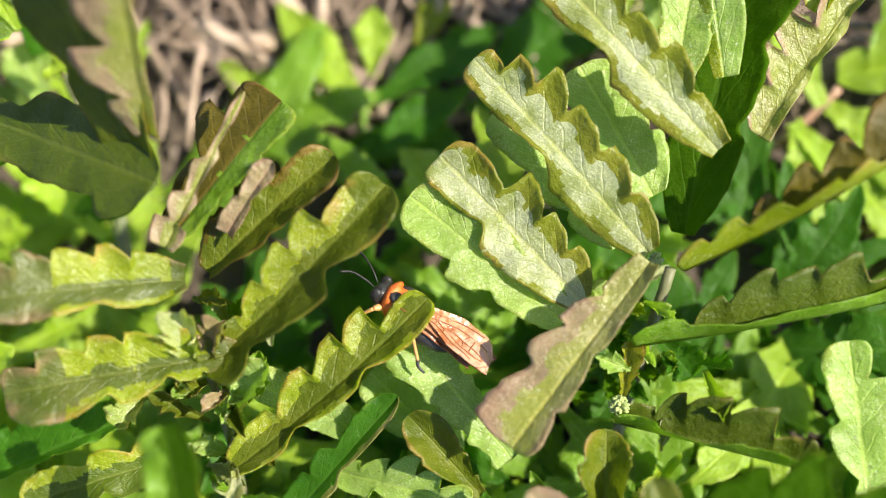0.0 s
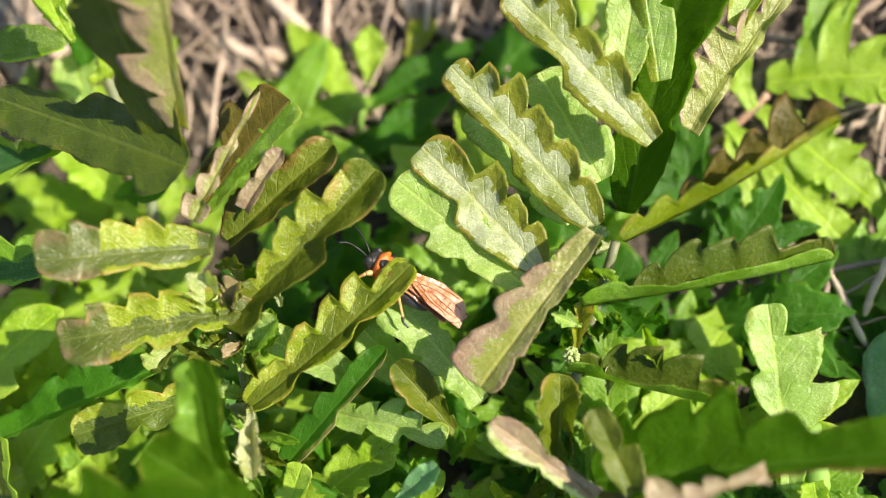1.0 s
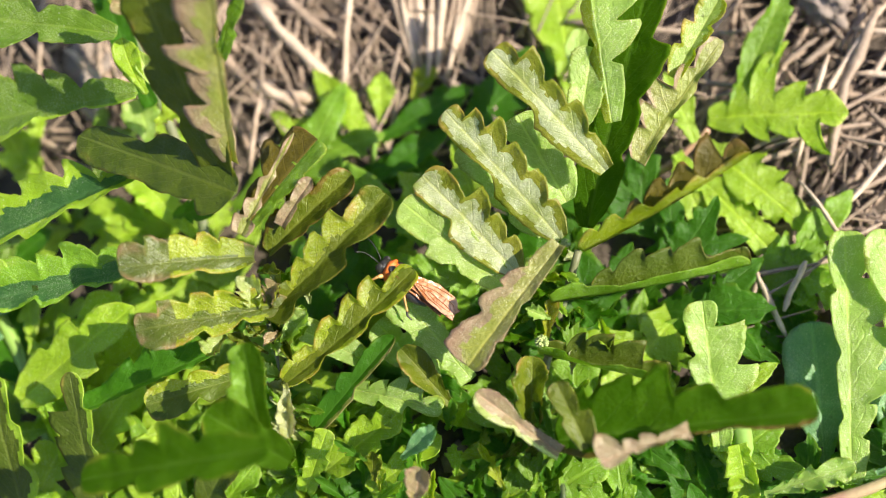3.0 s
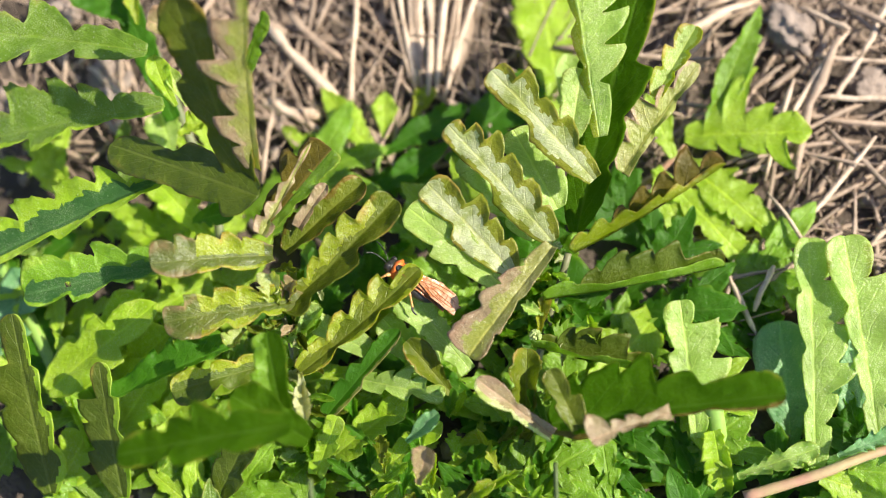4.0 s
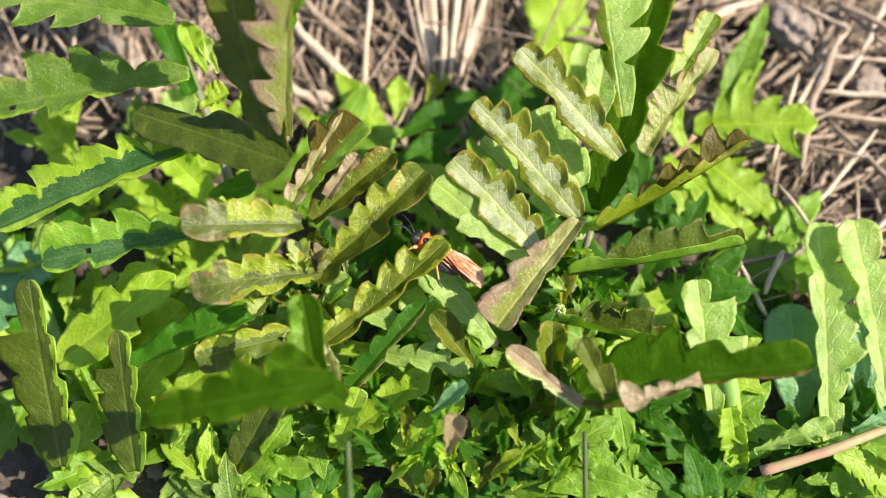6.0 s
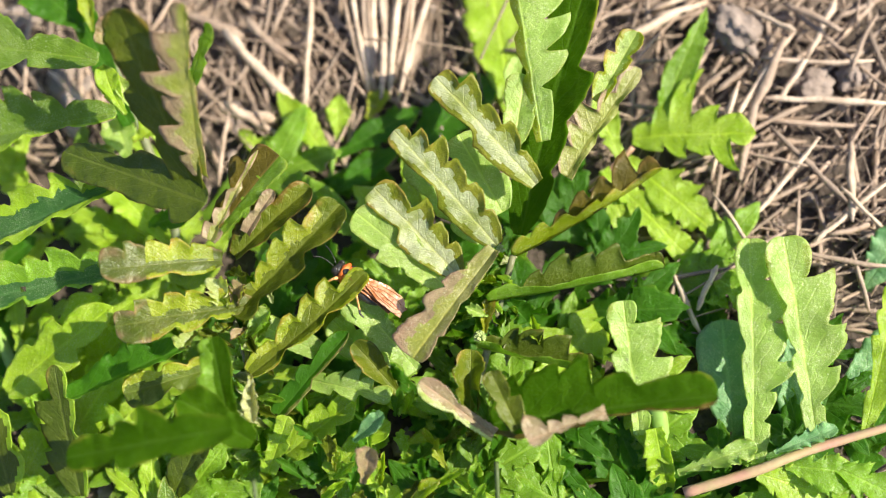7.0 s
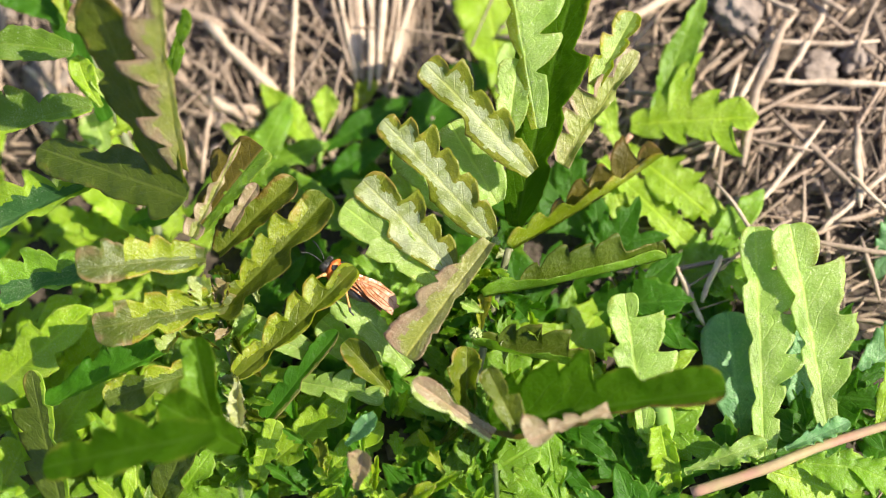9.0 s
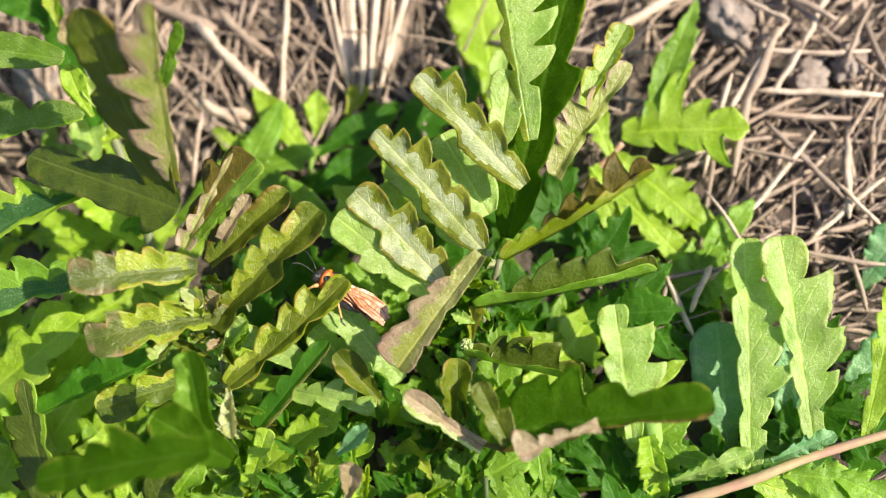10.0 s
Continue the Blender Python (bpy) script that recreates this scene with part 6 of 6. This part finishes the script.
stalk((46.3, 33.8, 1.2), (42.6, 26.0, 0.9), 0.41, 386, STRAW_PALE)
stalk((33.0, 14.7, 1.1), (41.4, 11.9, 2.9), 0.24, 387, STRAW)
stalk((40.7, 9.9, 1.1), (39.2, 0.6, 1.3), 0.24, 388, STRAW)
stalk((28.7, -4.8, 2.4), (30.9, 0.2, 2.9), 0.34, 389, STRAW_PALE)
stalk((47.4, -4.4, 0.9), (46.0, 2.5, 1.4), 0.27, 390, STRAW)
stalk((26.2, -0.1, 1.3), (29.0, -7.2, 1.5), 0.31, 391, STRAW_PALE)
stalk((-60.9, 21.7, 0.4), (-50.3, 17.5, 0.4), 0.50, 392, STRAW)
stalk((-58.5, 17.6, 0.2), (-48.1, 13.4, 0.0), 0.37, 393, STRAW)
stalk((-45.4, 16.6, 0.9), (-38.5, 20.9, 1.0), 0.41, 394, STRAW_PALE)
stalk((-48.9, 25.2, 1.0), (-43.1, 20.2, 0.9), 0.37, 395, STRAW_PALE)
stalk((-25.1, 32.7, 0.7), (-18.1, 26.0, 0.8), 0.50, 396, STRAW)
stalk((-26.6, 21.1, 0.5), (-19.8, 17.0, 0.3), 0.49, 397, STRAW_PALE)
clod((34.7, 29.7, 1.0), 2.80, 398)
clod((43.0, 23.1, 0.0), 2.24, 399)
clod((47.9, 24.2, 0.0), 1.98, 400)
clod((-25.0, 19.3, -1.0), 2.07, 401)
clod((29.7, -5.3, -1.0), 2.28, 402)
clod((-54.4, 33.8, -1.0), 2.88, 403)
clod((-46.3, 23.1, -1.0), 3.37, 404)
clod((-60.7, 20.9, -1.0), 2.69, 405)
clod((4.1, 33.5, -1.0), 2.09, 406)

# ---- undergrowth ----
def ground_weed(x, y, seed, spread, count):
    """A rosette of jagged leaves close to the soil."""
    rng = random.Random(seed)
    z = ground_height(x, y)
    weed = thing("ground_weed", "low bright green weed rosette with jagged leaves on soil", "weed", (x, y, z), "low rosettes")
    turn = rng.uniform(0, 6.28)
    for k in range(count):
        a = turn + k * 2.4 + rng.uniform(-0.3, 0.3)
        length = spread * rng.uniform(0.7, 1.2)
        top = rng.uniform(0.5, 4.5)
        # skins by place: shade on the right, sun on the left, put into colour
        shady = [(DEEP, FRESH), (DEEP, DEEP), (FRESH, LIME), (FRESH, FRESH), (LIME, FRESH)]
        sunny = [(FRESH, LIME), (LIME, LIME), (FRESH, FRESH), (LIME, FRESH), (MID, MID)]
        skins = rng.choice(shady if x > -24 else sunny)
        width = length * rng.uniform(0.18, 0.27)
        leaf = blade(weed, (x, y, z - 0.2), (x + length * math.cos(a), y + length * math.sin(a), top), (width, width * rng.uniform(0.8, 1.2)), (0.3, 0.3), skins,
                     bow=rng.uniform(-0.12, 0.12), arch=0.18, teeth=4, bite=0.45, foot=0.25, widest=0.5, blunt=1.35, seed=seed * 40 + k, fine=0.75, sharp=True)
        for side in (1, -1):
            b = a + side * 0.75
            p = Vector((x, y, z)).lerp(Vector((x + length * math.cos(a), y + length * math.sin(a), top)), 0.5) + Vector((0, 0, 0.09 * length))
            q = p + Vector((math.cos(b), math.sin(b), 0.1)) * length * 0.55
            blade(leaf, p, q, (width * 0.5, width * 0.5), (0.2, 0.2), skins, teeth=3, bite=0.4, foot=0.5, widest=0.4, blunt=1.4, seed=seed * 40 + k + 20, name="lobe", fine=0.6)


def undergrowth():
    rng = random.Random(4)
    for number in range(38):
        x, y = rng.uniform(-54, 36), rng.uniform(-46, 10)
        if x < -38 and y < -12 or x > 24 and y > -6 or x > 4 and y > 2 or -28 < x < 3 and y > -2 or x < -30 and y > 2 or y > 7:
            continue
        ground_weed(x, y, number, rng.uniform(11, 17), rng.choice([4, 5]))
    for number, (x, y) in enumerate(((3, -6), (2, -3), (9, -13), (-14, -7), (-26, -8), (6, 3), (14, -4), (30, -28), (38, -36), (22, -34), (45, -24), (-47, 5), (52, -34), (12, -40))):
        ground_weed(x, y, 200 + number, 7 if number in (0, 4, 5) else 13, 5)


undergrowth()


# ---- litter ----
def straw_litter():
    rng = random.Random(11)
    bm = bmesh.new()
    for number in range(4600):
        x, y = (rng.uniform(-60, 70), rng.uniform(-8, 75)) if number % 5 else (rng.uniform(-90, 100), rng.uniform(-90, 100))
        if x < 20 and y < 10:
            continue
        a, length = rng.gauss(0.7 if x > 15 else 1.8, 0.7), rng.choice([3, 5, 8, 12, 20]) * rng.uniform(0.7, 1.2)
        r = rng.choice([0.05, 0.08, 0.12, 0.16, 0.24, 0.36]) * rng.uniform(0.7, 1.2)
        z = ground_height(x, y) + rng.uniform(0.0, 3.0)
        x2, y2 = x + length * math.cos(a), y + length * math.sin(a)
        stalk_mesh(bm, (x, y, z), (x2, y2, z + rng.uniform(-1.2, 1.2)), r, number, 6)
    tagged(part("straw_litter", bm, STRAW), "dry beige straw and broken stalks on soil", "straw", kind="stuff")
    bm = bmesh.new()
    for number in range(260):
        x, y = rng.uniform(-70, 80), rng.uniform(-60, 80)
        r = rng.choice([0.3, 0.5, 0.8, 1.3]) * rng.uniform(0.7, 1.2)
        ball_mesh(bm, (x, y, ground_height(x, y) + r * 0.3), (r, r * rng.uniform(0.7, 1.1), r * 0.7), None, 6, 8, 0.8, number)
    tagged(part("soil_crumbs", bm, CLOD), "small grey-brown soil crumbs between straw", "soil", kind="stuff")


straw_litter()


# ---- insect ----
INSECT_BLACK = plain_material("insect_black", (0.012, 0.011, 0.012), (0.03, 0.026, 0.024), 3000, 0.42, 0.8, 0.00006, coat=0.12)
INSECT_ORANGE = plain_material("insect_orange", (0.58, 0.10, 0.015), (0.70, 0.19, 0.03), 1800, 0.42, 0.8, 0.00006, coat=0.1)
INSECT_AMBER = plain_material("insect_amber", (0.50, 0.24, 0.08), (0.62, 0.34, 0.12), 2500, 0.4, 0.3, 0.00003)


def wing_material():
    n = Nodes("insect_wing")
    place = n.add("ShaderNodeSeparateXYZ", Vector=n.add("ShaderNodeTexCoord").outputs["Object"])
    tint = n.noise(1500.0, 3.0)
    # lighter patches put part of the wing's sheen into its colour
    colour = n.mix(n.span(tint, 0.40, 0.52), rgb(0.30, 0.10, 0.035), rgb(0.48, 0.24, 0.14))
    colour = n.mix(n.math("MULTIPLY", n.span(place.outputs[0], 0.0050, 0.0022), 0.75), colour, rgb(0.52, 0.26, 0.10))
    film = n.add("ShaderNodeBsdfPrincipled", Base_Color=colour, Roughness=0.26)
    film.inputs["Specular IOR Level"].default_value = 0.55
    # paler towards the tail, where highlights are put into the colour
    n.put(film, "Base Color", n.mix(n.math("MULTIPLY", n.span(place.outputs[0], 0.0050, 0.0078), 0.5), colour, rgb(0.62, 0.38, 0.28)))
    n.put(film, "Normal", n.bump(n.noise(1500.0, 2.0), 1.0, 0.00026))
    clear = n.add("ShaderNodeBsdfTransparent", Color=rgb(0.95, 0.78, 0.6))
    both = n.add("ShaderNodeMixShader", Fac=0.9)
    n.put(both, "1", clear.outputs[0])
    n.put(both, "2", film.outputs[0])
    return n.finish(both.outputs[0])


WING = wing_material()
WING_VEIN = plain_material("insect_wing_vein", (0.24, 0.08, 0.03), (0.34, 0.13, 0.05), 2500, 0.35, 0.2, 0.00002)


def wing(insect, hinge, tip, width, side, name, seed):
    """A folded wing: a rippled film that reaches inwards from its front edge, and raised veins. Local axes: x to the tail, y across, z up; mm."""
    hinge, tip = Vector(hinge), Vector(tip)
    d = (tip - hinge).normalized()
    across = Vector((0, -side, 0.22))
    across = (across - d * across.dot(d)).normalized()
    up = d.cross(across) * -side
    length = (tip - hinge).length

    def place(u, v):
        w = width * (0.35 + 0.65 * min(1, u / 0.55) ** 0.8) * (max(0.0, 1 - max(0, (u - 0.78) / 0.22) ** 2.6)) ** 0.5
        ripple = 0.07 * math.sin(v * 17 + u * 5 + seed) + 0.05 * math.sin(u * 19 + seed) * math.sin(v * 9 + seed)
        return hinge + d * (u * length) + across * (v * w) + up * ripple

    bm = bmesh.new()
    rows = [[bm.verts.new(place(i / 24, j / 10) * MM) for j in range(11)] for i in range(25)]
    low = [[bm.verts.new((place(i / 24, j / 10) - up * 0.025) * MM) for j in range(11)] for i in range(25)]
    for i in range(24):
        for j in range(10):
            bm.faces.new((rows[i][j], rows[i + 1][j], rows[i + 1][j + 1], rows[i][j + 1]))
            bm.faces.new((low[i][j], low[i][j + 1], low[i + 1][j + 1], low[i + 1][j]))
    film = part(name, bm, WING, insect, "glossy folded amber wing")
    bm = bmesh.new()
    lines = [[(i / 12, 0.0) for i in range(13)], [(0.05 + i / 12 * 0.9, 0.12 + 0.1 * i / 12) for i in range(13)], [(0.1 + i / 12 * 0.85, 0.3 + 0.15 * math.sin(i / 12 * 3)) for i in range(13)],
             [(0.1 + i / 12 * 0.8, 0.5 + 0.2 * i / 12) for i in range(13)], [(0.1 + i / 12 * 0.7, 0.75 + 0.15 * i / 12) for i in range(13)],
             [(0.45, 0.15 + 0.3 * i / 4) for i in range(5)], [(0.6 + 0.02 * i, 0.2 + 0.4 * i / 4) for i in range(5)], [(0.75, 0.1 + 0.5 * i / 4) for i in range(5)], [(0.35, 0.4 + 0.4 * i / 4) for i in range(5)]]
    for line in lines:
        pts = [place(u, v) + up * 0.02 for u, v in line]
        tube_mesh(bm, pts, [0.042] * len(pts), 6)
    part("vein", bm, WING_VEIN, film)


def limb(insect, points, radii, material, name, label=""):
    pts = curve_points(points, 4)
    rs = [np.interp(i / (len(pts) - 1) * (len(radii) - 1), range(len(radii)), radii) for i in range(len(pts))]
    bm = bmesh.new()
    tube_mesh(bm, pts, rs, 8)
    return part(name, bm, material, insect, label)


def sawfly():
    """Local axes: x from the head to the tail, y to its right, z up, mm."""
    insect = thing("sawfly", "small orange and black sawfly resting on a pale leaf", "insect")

    def egg(name, at, radii, material, label="", turn=None, dent=0.12, parent=None):
        bm = bmesh.new()
        ball_mesh(bm, at, radii, turn, 14, 18, dent, len(name))
        return part(name, bm, material, parent or insect, label)

    head = egg("head", (0.4, 0, -0.02), (0.58, 0.98, 0.7), INSECT_BLACK, "glossy black head")
    for side in (1, -1):
        egg("eye", (0.2, side * 0.76, 0.15), (0.38, 0.3, 0.5), INSECT_BLACK, "", None, 0.0, head)
        limb(insect, [(-0.2, side * 0.25, 0.15), (-0.9, side * 0.55, 0.5), (-1.8, side * 0.9 + 0.2, 0.5), (-2.4, side * 1.3 + 0.2, 0.3)], [0.05, 0.06, 0.07, 0.07], INSECT_BLACK, "antenna")
    egg("thorax", (1.8, 0, 0.0), (1.5, 1.25, 1.1), INSECT_ORANGE, "orange thorax")
    egg("collar", (1.0, 0, 0.3), (0.5, 1.12, 0.85), INSECT_ORANGE, "orange collar")
    egg("back_plate", (1.8, 0.3, 0.93), (0.6, 0.6, 0.18), INSECT_BLACK, "black plate on the back")
    egg("back_plate", (1.45, -0.55, 0.8), (0.66, 0.5, 0.26), INSECT_BLACK, "black plate on the back")
    egg("back_plate", (2.5, 0.1, 0.82), (0.42, 0.6, 0.2), INSECT_BLACK, "black plate on the back")
    for side in (1, -1):
        egg("wing_root", (1.9, side * 1.0, 0.55), (0.36, 0.25, 0.26), INSECT_AMBER)
    egg("abdomen", (3.8, 0, -0.35), (2.2, 1.2, 0.85), INSECT_BLACK, "black-sided abdomen")
    egg("belly", (3.8, 0, -0.5), (2.0, 0.9, 0.75), INSECT_AMBER)
    for side, lift in ((1, 0.0), (-1, 0.12)):
        wing(insect, (2.4, side * 1.1, 0.4), (7.4, side * 1.1, 0.0), 1.7, side, "hindwing", 5 + side)
        wing(insect, (1.9, side * 1.1, 0.62 + lift), (8.5, side * 0.9, 0.18 + lift), 2.35, side, "forewing", 2 + side)
    for side in (1, -1):
        for k, (x, reach) in enumerate(((1.0, -0.7), (1.9, 0.4), (2.8, 1.3))):
            knee = (x + reach * 0.6, side * 1.35, -0.35)
            ankle = (x + reach * 1.4, side * 1.6, -1.4)
            leg = limb(insect, [(x, side * 0.6, -0.5), (x + reach * 0.3, side * 1.0, -0.3), knee], [0.2, 0.24, 0.15], INSECT_AMBER, "leg", "amber leg")
            limb(leg, [knee, tuple((a + b) / 2 for a, b in zip(knee, ankle)), ankle], [0.13, 0.11, 0.12], INSECT_AMBER, "shin")
            limb(leg, [ankle, (ankle[0] + 0.25, ankle[1] + side * 0.15, -1.65), (ankle[0] + 0.8, ankle[1] + side * 0.2, -1.75)], [0.14, 0.1, 0.07], INSECT_BLACK, "foot", "black banded foot")
    return insect


HEAD_AT, TAIL_AT = Vector((-9.5, -3.3, 13.2)), Vector((-2.3, -8.2, 11.8))


def motions():
    fly = sawfly()
    x = (TAIL_AT - HEAD_AT).normalized()
    z = Vector((0.50, 0.50, 0.75))
    z = (z - x * z.dot(x)).normalized()
    y = z.cross(x)
    rest = Matrix((x, y, z)).transposed().to_4x4()
    rest.translation = HEAD_AT * MM
    walk(fly, [(0.0, rest), (10.0, rest)])
    cam.data.dof.use_dof, cam.data.dof.focus_object, cam.data.dof.aperture_fstop = True, fly, 14.5


motions()
